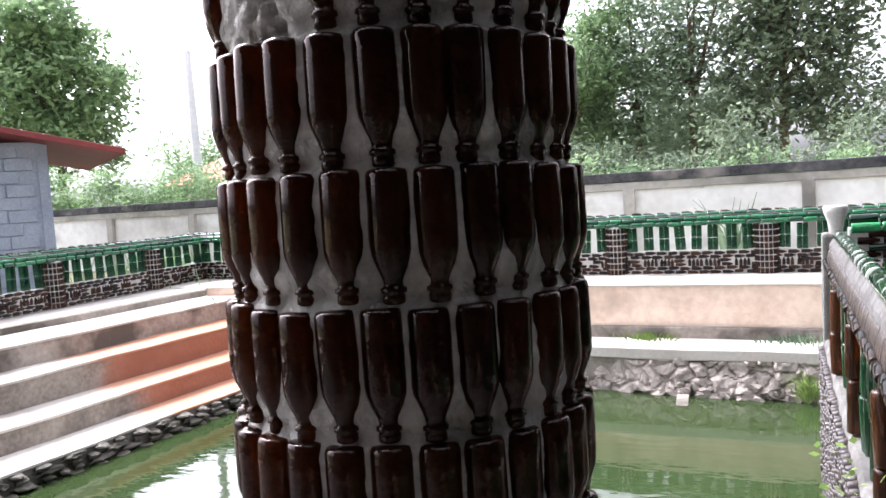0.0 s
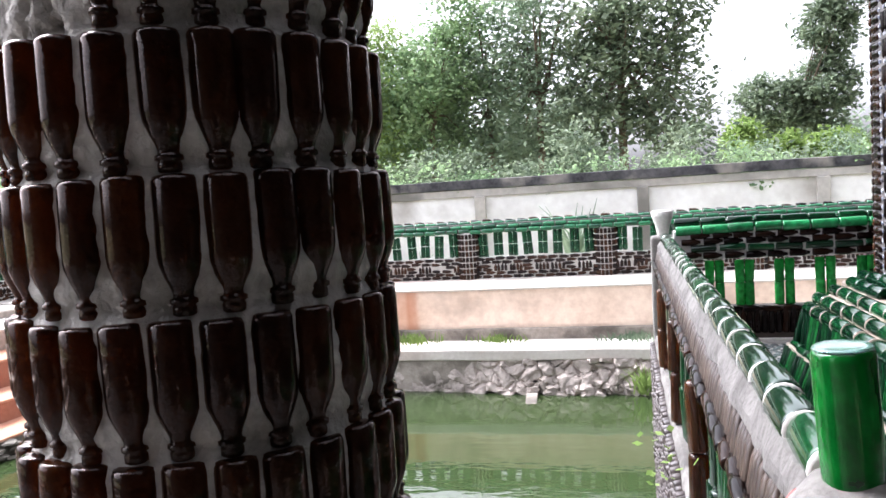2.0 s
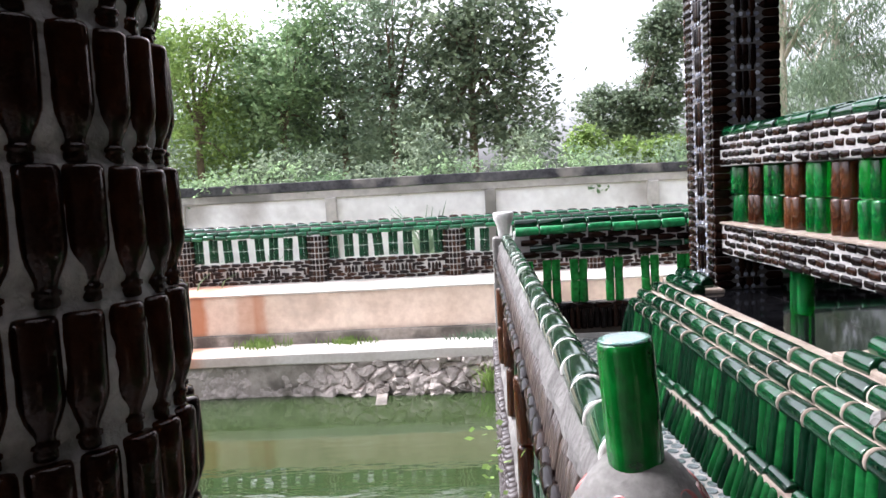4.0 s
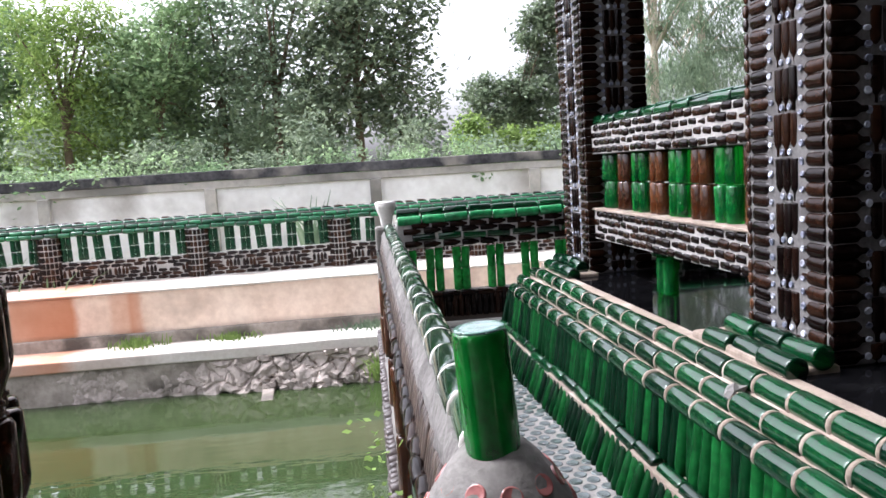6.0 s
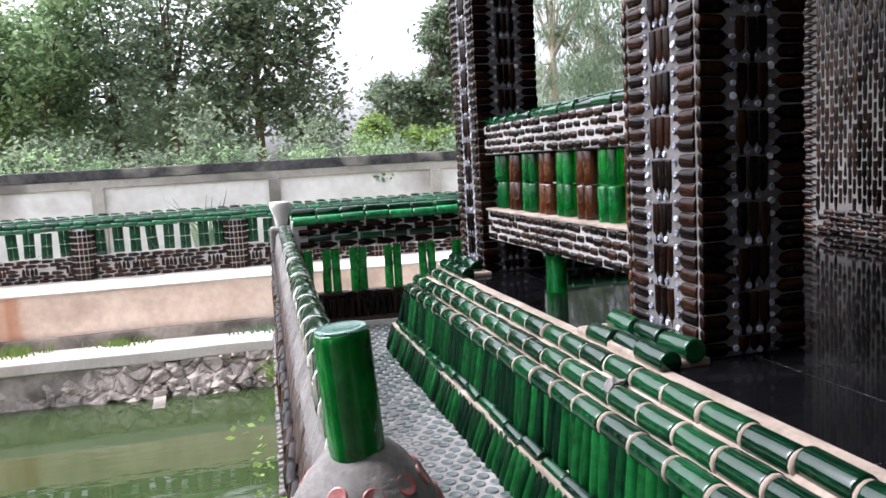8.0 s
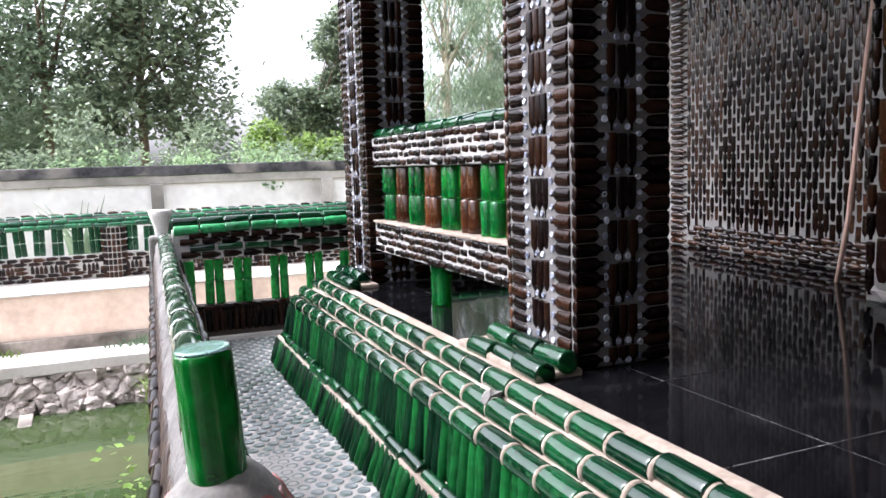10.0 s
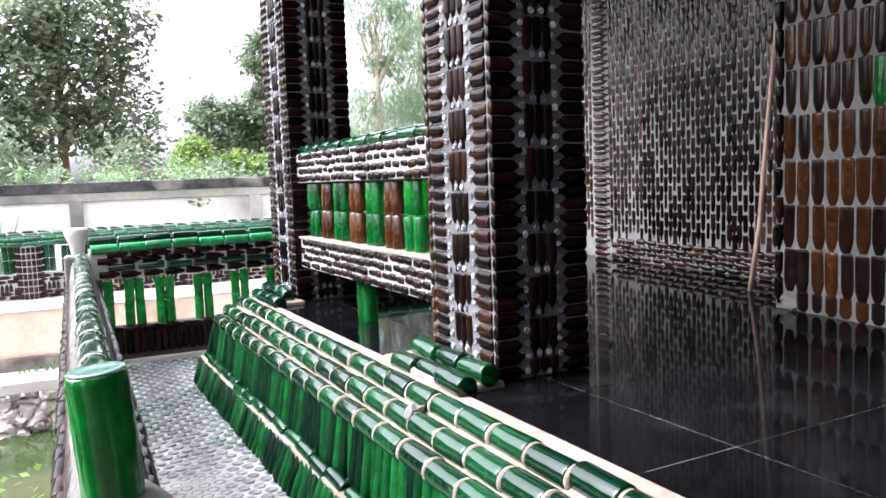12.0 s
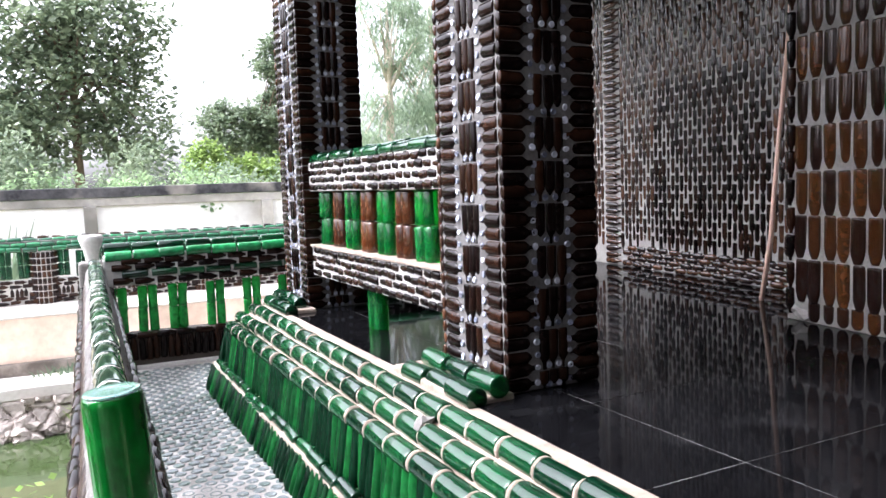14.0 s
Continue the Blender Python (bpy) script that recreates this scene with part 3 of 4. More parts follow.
fence("bank_fence", -8.75, 1.6, 91.5, 8.3, "low fence of green bottle balusters above the steps")

# ---- hut, pole, roof beyond the wall ----
hut = thing("hut", "grey concrete-block hut with a maroon metal roof", "hut", -11.50, 7.07, 0.04, 55)
HM = WORLD_M[hut]
part("wall", box_mesh("wall", -3.0, 1.42, -0.2, 3.0, 0, 2.35, BLOCK, 0.01), hut, HM)
block_me = box_mesh("block", -0.185, 0.185, -0.02, 0.02, -0.09, 0.09, BLOCK, 0.006)
for r in range(12):
    for c in range(12):
        x = -2.75 + c * 0.39 + (r % 2) * 0.19
        if x < 1.26:
            part("block", block_me, hut, HM @ wobble(Matrix.Translation((x, -0.21, 0.10 + r * 0.192)), 0.003, 0.4))
part("post", box_mesh("post", 1.40, 1.55, -0.23, -0.08, 0, 2.35, BLOCK, 0.01), hut, HM, "grey corner post")
part("roof", box_mesh("roof", -3.4, 2.1, -0.9, 3.6, 2.33, 2.42, ROOFRED, 0.01), hut, HM @ Matrix.Translation((0, 0, 0.25)) @ pose(0, 0, 0, 0, 12, 0))
up = thing("utility_pole", "pale slender concrete pole behind the wall", "pole", -13.5, 15.0, 0.0)
part("shaft", lathe("shaft", [(0.13, 0), (0.12, 2.0), (0.09, 5.1), (0.06, 5.12)], 12, WHITEPOLE), up, pose(-13.5, 15, 0, 0, -1, 0))
part("bracket", box_mesh("bracket", -13.7, -13.5, 14.95, 15.05, 3.55, 3.6, WHITEPOLE, 0.01), up)
fh = thing("far_house", "terracotta-roofed house beyond the wall", "house", -15.6, 19.5, 0.0)
part("wall", box_mesh("wall", -17.2, -13.0, 18.5, 22, 0, 2.0, MORTAR_P), fh)
part("roof", mesh_from("roof", [(-17.6, 17.9, 1.95), (-12.4, 17.9, 1.95), (-13.8, 20, 3.1), (-16.0, 20, 3.1), (-17.6, 22.3, 1.95), (-12.4, 22.3, 1.95)], [(0, 1, 2, 3), (1, 5, 2), (5, 4, 3, 2), (4, 0, 3), (0, 4, 5, 1)], ROOFORANGE), fh)

# ---- platform, walkway, terrace core ----
solid("platform", box_mesh("platform", -4.0, 0.70, -3.2, 1.42, -1.4, FLOOR_Z, DECK, 0.02, 6, 0.006), "unseen platform by the pond, dark to cut bounced light", "platform", kind="structure")
walkway = solid("walkway", box_mesh("walkway", 0.04, 1.1, 1.42, 5.5, -1.4, FLOOR_Z, WALKM, 0.01, 12, 0.004), "grey walkway studded with glass bottle bottoms", "walkway", kind="structure")


def extrude_profile(name, prof, v0, v1, mat):
    n = len(prof)
    verts = [TM @ Vector((u, v, z)) for v in (v0, v1) for u, z in prof]
    faces = [(i, (i + 1) % n, n + (i + 1) % n, n + i) for i in range(n)] + [tuple(range(n - 1, -1, -1)), tuple(range(n, 2 * n))]
    return mesh_from(name, verts, faces, mat)


terrace = solid("terrace", extrude_profile("terrace", [(0.722, -1.3), (0.722, 0.13), (0.766, 0.272), (0.815, 0.285), (0.860, 0.475), (0.895, 0.50), (0.935, 0.535), (0.985, 0.555),
                (1.025, 0.585), (1.09, 0.596), (1.13, 0.596), (1.14, 0.56), (1.14, -1.3)], -3.0, 4.58, MORTAR_W), "stepped terrace edge of green bottles in tan mortar", "terrace edge", kind="structure")
def slab_mesh(name, outline, z0, z1, mat):
    n = len(outline)
    verts = [(u, v, z) for z in (z0, z1) for u, v in outline]
    faces = [(i, (i + 1) % n, n + (i + 1) % n, n + i) for i in range(n)] + [tuple(range(n - 1, -1, -1)), tuple(range(n, 2 * n))]
    return mesh_from(name, verts, faces, mat)


tfloor = solid("terrace_floor", slab_mesh("terrace_floor", [(1.14, -3.0), (6.0, -3.0), (6.0, 5.4), (1.46, 5.4), (1.46, 4.70), (1.14, 4.70)], -1.3, TERRACE_Z - 0.0015, GROUT),
               "black polished granite tile floor", "floor", kind="structure")
tfloor.matrix_basis = TM
WORLD_M[tfloor] = TM.copy()

# ---- closing walls and ceiling added out of sight, to hold sky light off ----
solid("wall_south", box_mesh("wall_south", -4.2, 7.0, -3.3, -3.1, -1.4, 3.3, DARKWALL), "unseen plain shaded wall", "wall", kind="structure")
solid("wall_east", box_mesh("wall_east", 6.0, 6.2, -3.2, 5.6, -1.4, 3.3, DARKWALL), "unseen plain shaded wall", "wall", kind="structure")
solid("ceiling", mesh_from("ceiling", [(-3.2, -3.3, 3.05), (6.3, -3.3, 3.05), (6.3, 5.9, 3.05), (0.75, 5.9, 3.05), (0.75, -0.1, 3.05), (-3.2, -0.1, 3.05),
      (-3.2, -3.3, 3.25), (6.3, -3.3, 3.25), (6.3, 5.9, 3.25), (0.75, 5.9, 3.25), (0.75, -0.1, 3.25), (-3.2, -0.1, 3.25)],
      [(5, 4, 3, 2, 1, 0), (6, 7, 8, 9, 10, 11)] + [(i, (i + 1) % 6, 6 + (i + 1) % 6, 6 + i) for i in range(6)], PLAINCEIL), "unseen plain shaded ceiling", "ceiling", kind="structure")

# ---- the round bottle pillar ----
PX, PY, PR, PITCH, BASE_Z = -0.7648, 0.8475, 0.2020, 0.1386, 1.3025
LEAN = (-0.018, 0.034)
pillar = thing("bottle_pillar", "round pillar of upturned brown bottles in grey mortar", "pillar", PX, PY, FLOOR_Z)


PITS = [(-97.8, 1.458, 0.009), (-100.4, 1.476, 0.008), (-107.4, 1.477, 0.007), (-110.3, 1.455, 0.006), (-116.3, 1.441, 0.008), (-111.5, 1.403, 0.006), (-111.3, 1.382, 0.006), (-95.4, 1.441, 0.006), (-104, 1.452, 0.005), (-103, 1.494, 0.007), (-112, 1.50, 0.008)]


def axis_at(z):
    """The pillar's middle at a height: it stands a little out of plumb."""
    return PX + LEAN[0] * (z - 1.3), PY + LEAN[1] * (z - 1.3)


def pillar_core():
    """Mortar that fills the gaps between the bottles, lower round the necks, with a few pits."""
    verts, faces, seg, rows = [], [], 243, 360
    for j in range(rows + 1):
        z = FLOOR_Z + (3.05 - FLOOR_Z) * j / rows
        f = ((BASE_Z - z) / PITCH) % 1.0
        cx, cy = axis_at(z)
        body = PR + 0.0068
        if f > 0.78:
            body -= 0.0065 * min(1.0, (f - 0.78) / 0.14)
        if f > 0.96:
            body += 0.0075 * (f - 0.96) / 0.04
        for k in range(seg):
            a = 2 * math.pi * k / seg
            r = body
            p = Vector((cx + r * math.cos(a), cy + r * math.sin(a), z))
            r += 0.003 * noise.noise(p * 24) + 0.003 * noise.noise(p * 70)
            if 1.3 < z < 1.55:
                for pa, pz, size in PITS:
                    d2 = (r * (a - 2 * math.pi - math.radians(pa))) ** 2 + (z - pz) ** 2
                    if d2 < 0.0006:
                        r -= 0.020 * math.exp(-d2 / (size * size) * 1.2)
            verts.append((cx + r * math.cos(a), cy + r * math.sin(a), z))
    for j in range(rows):
        for k in range(seg):
            q = (k + 1) % seg
            faces.append((j * seg + k, j * seg + q, (j + 1) * seg + q, (j + 1) * seg + k))
    return mesh_from("mortar_core", verts, faces, PILLARM, True)


part("mortar_core", pillar_core(), pillar, label="rough grey mortar")
rest = []
for r in range(-9, 13):
    top = BASE_Z + r * PITCH
    if top > 3.04 or top < 0.2:
        continue
    cx, cy = axis_at(top)
    for k in range(27):
        a = math.radians((-55.5 if r > -1 else -57.8) + (1.2 if r == 0 else 0.0)) + 2 * math.pi * k / 27
        dx, dy = math.cos(a), math.sin(a)
        if r == 2 and k in (22, 23, 24) or r == 3 and k in (21, 22, 23):
            continue
        m = wobble(axis_pose((cx + PR * dx, cy + PR * dy, top), (-LEAN[0], -LEAN[1], -1), a), 0.0012, 0.7)
        if -4 <= r <= 4:
            part("bottle", small_me, pillar, m)
        else:
            rest.append(m)
part("more_bottles", gather("more_bottles", lathe_arrays(SMALL, 12), rest, BROWN_S), pillar, kind="stuff")

# ---- pond-side railing ----
rail = thing("bottle_railing", "railing capped with green bottles over brown bottle work", "railing", 0.0, 1.1, FLOOR_Z)
Y0, Y1 = 1.10, 5.50


def strip(name, prof, y0, y1, mat, n=60, amp=0.004):
    verts, faces, k = [], [], len(prof)
    for j in range(n + 1):
        y = y0 + (y1 - y0) * j / n
        for x, z in prof:
            p = Vector((x, y, z))
            verts.append(p + noise.noise_vector(p * 9) * amp + noise.noise_vector(p * 31) * amp * 0.5)
    for j in range(n):
        for i in range(k):
            q = (i + 1) % k
            faces.append((j * k + i, j * k + q, (j + 1) * k + q, (j + 1) * k + i))
    faces += [tuple(range(k - 1, -1, -1)), tuple(n * k + i for i in range(k))]
    return mesh_from(name, verts, faces, mat, False)


part("cap_mortar", strip("cap_mortar", [(-0.058, 0.775), (-0.054, 0.802), (-0.037, 0.838), (0.037, 0.838), (0.054, 0.802), (0.058, 0.775), (0.046, 0.755), (0.056, 0.69), (0.085, 0.665), (0.06, 0.652), (-0.06, 0.652), (-0.085, 0.665), (-0.056, 0.69), (-0.046, 0.755)], Y0, Y1, CAPM, 260, 0.010), rail, label="pale lumpy mortar cap")
joint_me = lathe("cap_joint", [(0.030, -0.001), (0.0375, 0.001), (0.0375, 0.009), (0.030, 0.011)], 16, MORTAR_P)
y = Y0 + 0.03
while y < Y1 - 0.14:
    part("cap_bottle", big_me, rail, wobble(axis_pose((0.0, y, 0.850), (0, 1, 0)), 0.0015, 0.5), "glossy dark green bottle")
    part("cap_joint", joint_me, rail, axis_pose((0.0, y - 0.010, 0.849), (0, 1, 0)))
    y += 0.170
for side in (-1, 1):
    y = Y0 + 0.02
    while y < Y1:
        part("slanted_bottle", dusty_me, rail, wobble(axis_pose((side * 0.064, y, 0.690), (-side * 0.20, 0.16, 0.95)), 0.0015, 1.2) @ Matrix.Diagonal((0.62, 0.62, 0.80, 1)), "dusty brown bottle")
        y += 0.030
    y = Y0 + 0.02
    while y < Y1 - 0.1:
        part("edge_bottle", row_me, rail, wobble(axis_pose((side * 0.082, y, 0.676), (0, 1, 0.14)), 0.002, 2.0) @ Matrix.Diagonal((0.82, 0.82, 0.9, 1)))
        y += 0.098
part("low_wall", strip("low_wall", [(-0.095, -1.3), (-0.100, 0.14), (-0.085, 0.175), (0.05, 0.185), (0.06, 0.16), (0.06, -1.3)], Y0, Y1, MORTAR, 110, 0.006), rail, label="grey mortar wall set with bottle ends")
mid_d = lathe("mid_bottle_dark", MID, 12, GREEN)
y, k = Y0 + 0.32, 0
while y < Y1 - 0.05:
    for s in (0, 1):
        for d in (-0.031, 0.031):
            me = mid_b if k % 4 == 0 else mid_d
            part("baluster", me, rail, wobble(Matrix.Translation((-0.040 if k % 4 else -0.045 + d, y + (d if k % 4 else 0.0), 0.185 + s * 0.228)), 0.003, 1.5) @ Matrix.Diagonal((1, 1, 1.52, 1)))
    y += 0.255
    k += 1
ends = []
for r in range(22):
    z = -1.02 + r * 0.053
    y = Y0 + 0.02 + (r % 2) * 0.03
    while y < Y1:
        ends.append(wobble(axis_pose((-0.128, y, z), (1, 0, 0.25)), 0.003, 4) @ Matrix.Diagonal((1.05, 1.2, 0.8, 1)))
        y += 0.06
part("bottle_facing", gather("bottle_facing", stub_arr, ends, SCALES), rail, label="scales of brown bottle ends", kind="stuff")
knob = thing("corner_knob", "pale upturned bottle on the railing corner", "finial", -0.012, 5.5, 0.84)
part("glass", lathe("glass", [(0.036, 0), (0.040, 0.03), (0.050, 0.09), (0.070, 0.145), (0.076, 0.18), (0.066, 0.192)], 16, MORTAR_P), knob, pose(-0.012, 5.50, 0.845, 0, 0, 0))
part("corner_post", box_mesh("corner_post", -0.10, 0.09, 5.42, 5.60, -1.3, 0.86, MORTAR, 0.02, 3, 0.004), rail, label="mortar corner post")

# ---- end post with the upright bottle ----
EX, EY = -0.008, 1.046
DX, DY = 0.010, 1.055
post = thing("end_post", "mortar dome set with coloured bottle bottoms", "post", EX, EY, FLOOR_Z)
DOME = [(0.150, 0.10), (0.150, 0.62), (0.140, 0.69), (0.123, 0.755), (0.100, 0.805), (0.078, 0.838), (0.058, 0.862), (0.040, 0.876)]


def dome_mesh():
    v, f = lathe_arrays(DOME, 36)
    v = [Vector(p) + noise.noise_vector(Vector(p) * 22) * 0.006 for p in v]
    return mesh_from("dome", v, f, MORTAR, True)


part("dome", dome_mesh(), post, pose(DX, DY, 0))
disc_ms = [lathe("bottle_bottom", [(0.014, -0.012), (0.0185, -0.010), (0.0190, -0.001), (0.0175, 0.0015), (0.015, 0.0005), (0.004, 0.0)], 18, m) for m in (PINK, WINE, SLATE, PINK, WINE)]
k = 0
for z, r, n, off, tilt in ((0.832, 0.0815, 10, 0.55, 54), (0.794, 0.1050, 13, 0.2, 62), (0.748, 0.1250, 16, 0.55, 70), (0.70, 0.1370, 17, 0.2, 78), (0.65, 0.1450, 18, 0.5, 84)):
    for i in range(n):
        a = 2 * math.pi * (i + off) / n
        part("disc", disc_ms[(k * 7 + i * 3) % 5], post, wobble(axis_pose((DX + r * math.cos(a), DY + r * math.sin(a), z), (math.cos(a) * math.sin(radians(tilt)), math.sin(a) * math.sin(radians(tilt)), math.cos(radians(tilt)))), 0.0015, 3) @ Matrix.Diagonal((0.84, 0.84, 1, 1)))
        k += 1
finial = thing("upturned_bottle", "clear green beer bottle standing upside down", "bottle", EX, EY, 0.86)
FM = Matrix.Translation((EX, EY, 1.043)) @ pose(0, 0, 0, 0, -3.6, 0)
part("glass", lathe("glass", [(0.010, 0.0), (0.022, 0.004), (0.031, 0.0015), (0.0350, 0.001), (0.0375, 0.005), (0.0385, 0.013), (0.0385, 0.165), (0.037, 0.182), (0.028, 0.205)], 32, GREEN_B), finial, FM @ pose(0, 0, 0, 180, 0, 0))
part("base_ring", lathe("base_ring", [(0.025, 0.0), (0.0345, 0.0), (0.0365, 0.003), (0.0345, 0.005), (0.026, 0.004)], 32, CLEAR), finial, FM @ pose(0, 0, -0.0025), "pale ring of the bottle base")

# ---- terrace edge: rows and slanted tiers of green bottles ----
def tpose(u, v, z, axis):
    return TM @ axis_pose((u, v, z), axis)


joints = []
for u, z in ((1.022, 0.576), (0.940, 0.536), (0.862, 0.496)):
    v = -0.9 + rng.uniform(0, 0.1)
    while v < 4.50:
        part("row_bottle", big_me, terrace, TM @ wobble(axis_pose((u, v, z), (0, 1, 0)), 0.002, 0.6))
        joints.append(TM @ wobble(axis_pose((u, v - 0.012, z - 0.001), (0, 1, 0)), 0.001, 3))
        v += 0.172
part("mortar_joint", gather("mortar_joint", lathe_arrays([(0.030, -0.002), (0.0375, 0.001), (0.0375, 0.011), (0.030, 0.014)], 14), joints, MORTAR_W), terrace, label="tan mortar joints between the bottles", kind="stuff")
for u, z, v0, n in ((1.205, 0.642, 2.03, 3), (1.120, 0.615, 2.02, 3), (1.190, 0.642, 4.16, 3), (1.115, 0.615, 4.10, 3)):
    for i in range(n):
        part("row_bottle", big_me, terrace, TM @ wobble(axis_pose((u, v0 + i * 0.175, z), (0, 1, 0)), 0.004, 1.5))
bed = box_mesh("mortar_bed", 1.08, 1.26, 2.03, 2.62, 0.58, 0.620, MORTAR_W, 0.012, 2, 0.003)
part("mortar_bed", bed, terrace, TM)
part("mortar_bed", bed, terrace, TM @ Matrix.Translation((0, 2.08, 0)))
part("mortar_blob", rock_mesh("mortar_blob", 0.032, 9.0, HALLM), terrace, TM @ pose(0.945, 2.06, 0.56, 0, 0, 30), "white dab of mortar")
for u0, z0, u1, z1, r in ((0.856, 0.484, 0.812, 0.300, 1.0), (0.762, 0.280, 0.714, 0.142, 1.0)):
    v = -0.6
    while v < 4.56:
        axis = Vector((u1 - u0, -0.045 if z0 > 0.4 else 0.0, z1 - z0))
        part("slanted_bottle", slim_me, terrace, TM @ wobble(axis_pose((u0, v, z0), axis), 0.002, 1.4) @ Matrix.Diagonal((1.0, 1.0, axis.length / 0.185, 1)))
        v += 0.0515
part("ledge", box_mesh("ledge", 0.746, 0.828, -0.6, 4.56, 0.258, 0.293, MORTAR_W, 0.008, 60, 0.006), terrace, TM, "narrow tan mortar ledge")
v = -0.6
while v < 4.5:
    part("ledge_bottle", big_me, terrace, TM @ wobble(axis_pose((0.776, v, 0.295), (0, 1, 0)), 0.003, 1.2) @ Matrix.Diagonal((0.66, 0.66, 0.95, 1)))
    v += 0.166

# walkway discs
disc = lathe("disc", [(0.0245, -0.004), (0.0245, 0.003), (0.022, 0.0055), (0.017, 0.0035), (0.004, 0.0025)], 12, DISC)
disc_arr = lathe_arrays([(0.0245, -0.004), (0.0245, 0.003), (0.022, 0.0055), (0.017, 0.0035)], 10)
others, count = [], 0
j = 0
y = 1.25
while y < 5.28:
    x = 0.10 + (j % 2) * 0.031
    while x < 0.80:
        m = Matrix.Translation((x + rng.normal(0, 0.003), y + rng.normal(0, 0.003), FLOOR_Z))
        if 2.3 < y < 3.95 and count < 295:
            part("disc", disc, walkway, m)
            count += 1
        else:
            others.append(m)
        x += 0.063
    y += 0.056
    j += 1
part("more_discs", gather("more_discs", disc_arr, others, DISC), walkway, kind="stuff")

# granite tiles
u_lines = [1.112, 1.43] + [1.43 + 0.6 * i for i in range(1, 8)]
v_lines = [-2.9 + 0.6 * i + 0.56 for i in range(-1, 14)]
for a, b in zip(u_lines, u_lines[1:]):
    for c, d in zip(v_lines, v_lines[1:]):
        if a < 1.2:
            d = min(d, 4.69)
            if c > 4.6:
                continue
        me = box_mesh("tile", -(b - a) / 2 + 0.002, (b - a) / 2 - 0.002, -(d - c) / 2 + 0.002, (d - c) / 2 - 0.002, -0.008, 0.0, GRANITE)
        part("tile", me, tfloor, TM @ Matrix.Translation(((a + b) / 2, (c + d) / 2, TERRACE_Z + rng.normal(0, 0.0001))) @ pose(0, 0, 0, rng.normal(0, 0.03), rng.normal(0, 0.03), 0))

# ---- square bottle columns ----
def column(u0, v0, w, d, z1):
    base = thing("bottle_column", "square column of dark brown bottles with pale neck tips", "column", *(TM @ Vector((u0 + w / 2, v0 + d / 2, TERRACE_Z))), TURN, group="terrace columns")
    part("mortar_core", box_mesh("mortar_core", u0 + 0.003, u0 + w - 0.003, v0 + 0.003, v0 + d - 0.003, TERRACE_Z, z1, COLUMNM, 0.006), base, TM, "grey mortar")
    tips, hidden = [], []
    z_top_seen = 2.35
    faces = (((u0, v0), (1, 0), (0, -1), w, True), ((u0, v0 + d), (0, -1), (-1, 0), d, True), ((u0 + w, v0), (0, 1), (1, 0), d, False), ((u0 + w, v0 + d), (-1, 0), (0, 1), w, False))
    for (ou, ov), (su, sv), (nu, nv), width, seen in faces:
        inset, tip_at, step = (0.036, 0.147, 0.041) if width > 0.4 else (-0.004, 0.114, 0.039)

        def at(s, z, out):
            return Vector((ou + su * s + nu * out, ov + sv * s + nv * out, z))

        def lay(m, z):
            if seen and z < z_top_seen:
                part("bottle", col_me, base, TM @ m)
            else:
                hidden.append(TM @ m)

        z = TERRACE_Z + 0.026
        while z < z1 - 0.02:
            for s, sg in ((inset, 1), (width - inset, -1)):
                lay(wobble(facing(at(s, z, -0.0075), (su * sg, sv * sg, 0), (nu, nv, 0)), 0.0012, 1.2) @ Matrix.Diagonal((0.65, 1.03, 0.96, 1)), z)
                c = (tip_at if sg > 0 else width - tip_at) + sg * rng.normal(0.0, 0.002)
                tips.append(TM @ axis_pose(at(c, z + rng.normal(0, 0.003), -0.004), (nu, nv, rng.normal(0, 0.15))) @ Matrix.Diagonal((*rng.uniform(0.75, 1.15, 2), 1.0, 1)))
            z += 0.0455
        z = TERRACE_Z + 0.005
        first = True
        while z < z1 - 0.1:
            for c in (-1, 0, 1):
                s = width / 2 + c * step
                h = 0.5 if first else 1.1
                lay(wobble(facing(at(s, z + 0.13 * (0.45 if first else 1.0), -0.0075), (0, 0, -1), (nu, nv, 0)), 0.0015, 1.0) @ Matrix.Diagonal((0.65, 0.92, h, 1)), z)
                if c < 1:
                    tips.append(TM @ axis_pose(at(s + step / 2, z + 0.010, -0.004), (nu, nv, 0)) @ Matrix.Diagonal((0.95, 0.95, 1.0, 1)))
            z += 0.066 if first else 0.140
            first = False
    part("neck_tips", gather("neck_tips", lathe_arrays([(0.0115, 0), (0.0115, 0.005), (0.0095, 0.0075), (0.0070, 0.0065), (0.0045, 0.0045), (0.002, 0.0055)], 10), tips, CAPS), base, label="pale bottle neck tips", kind="stuff")
    part("more_bottles", gather("more_bottles", rs_arr, hidden, BROWN_S), base, kind="stuff")
    return base


AU, AV, AW, AD = 1.262, 2.07, 0.36, 0.46
BU, BV = 1.245, 4.20
column(AU, AV, AW, AD, 3.05)
column(BU, BV, AW, AD, 3.05)

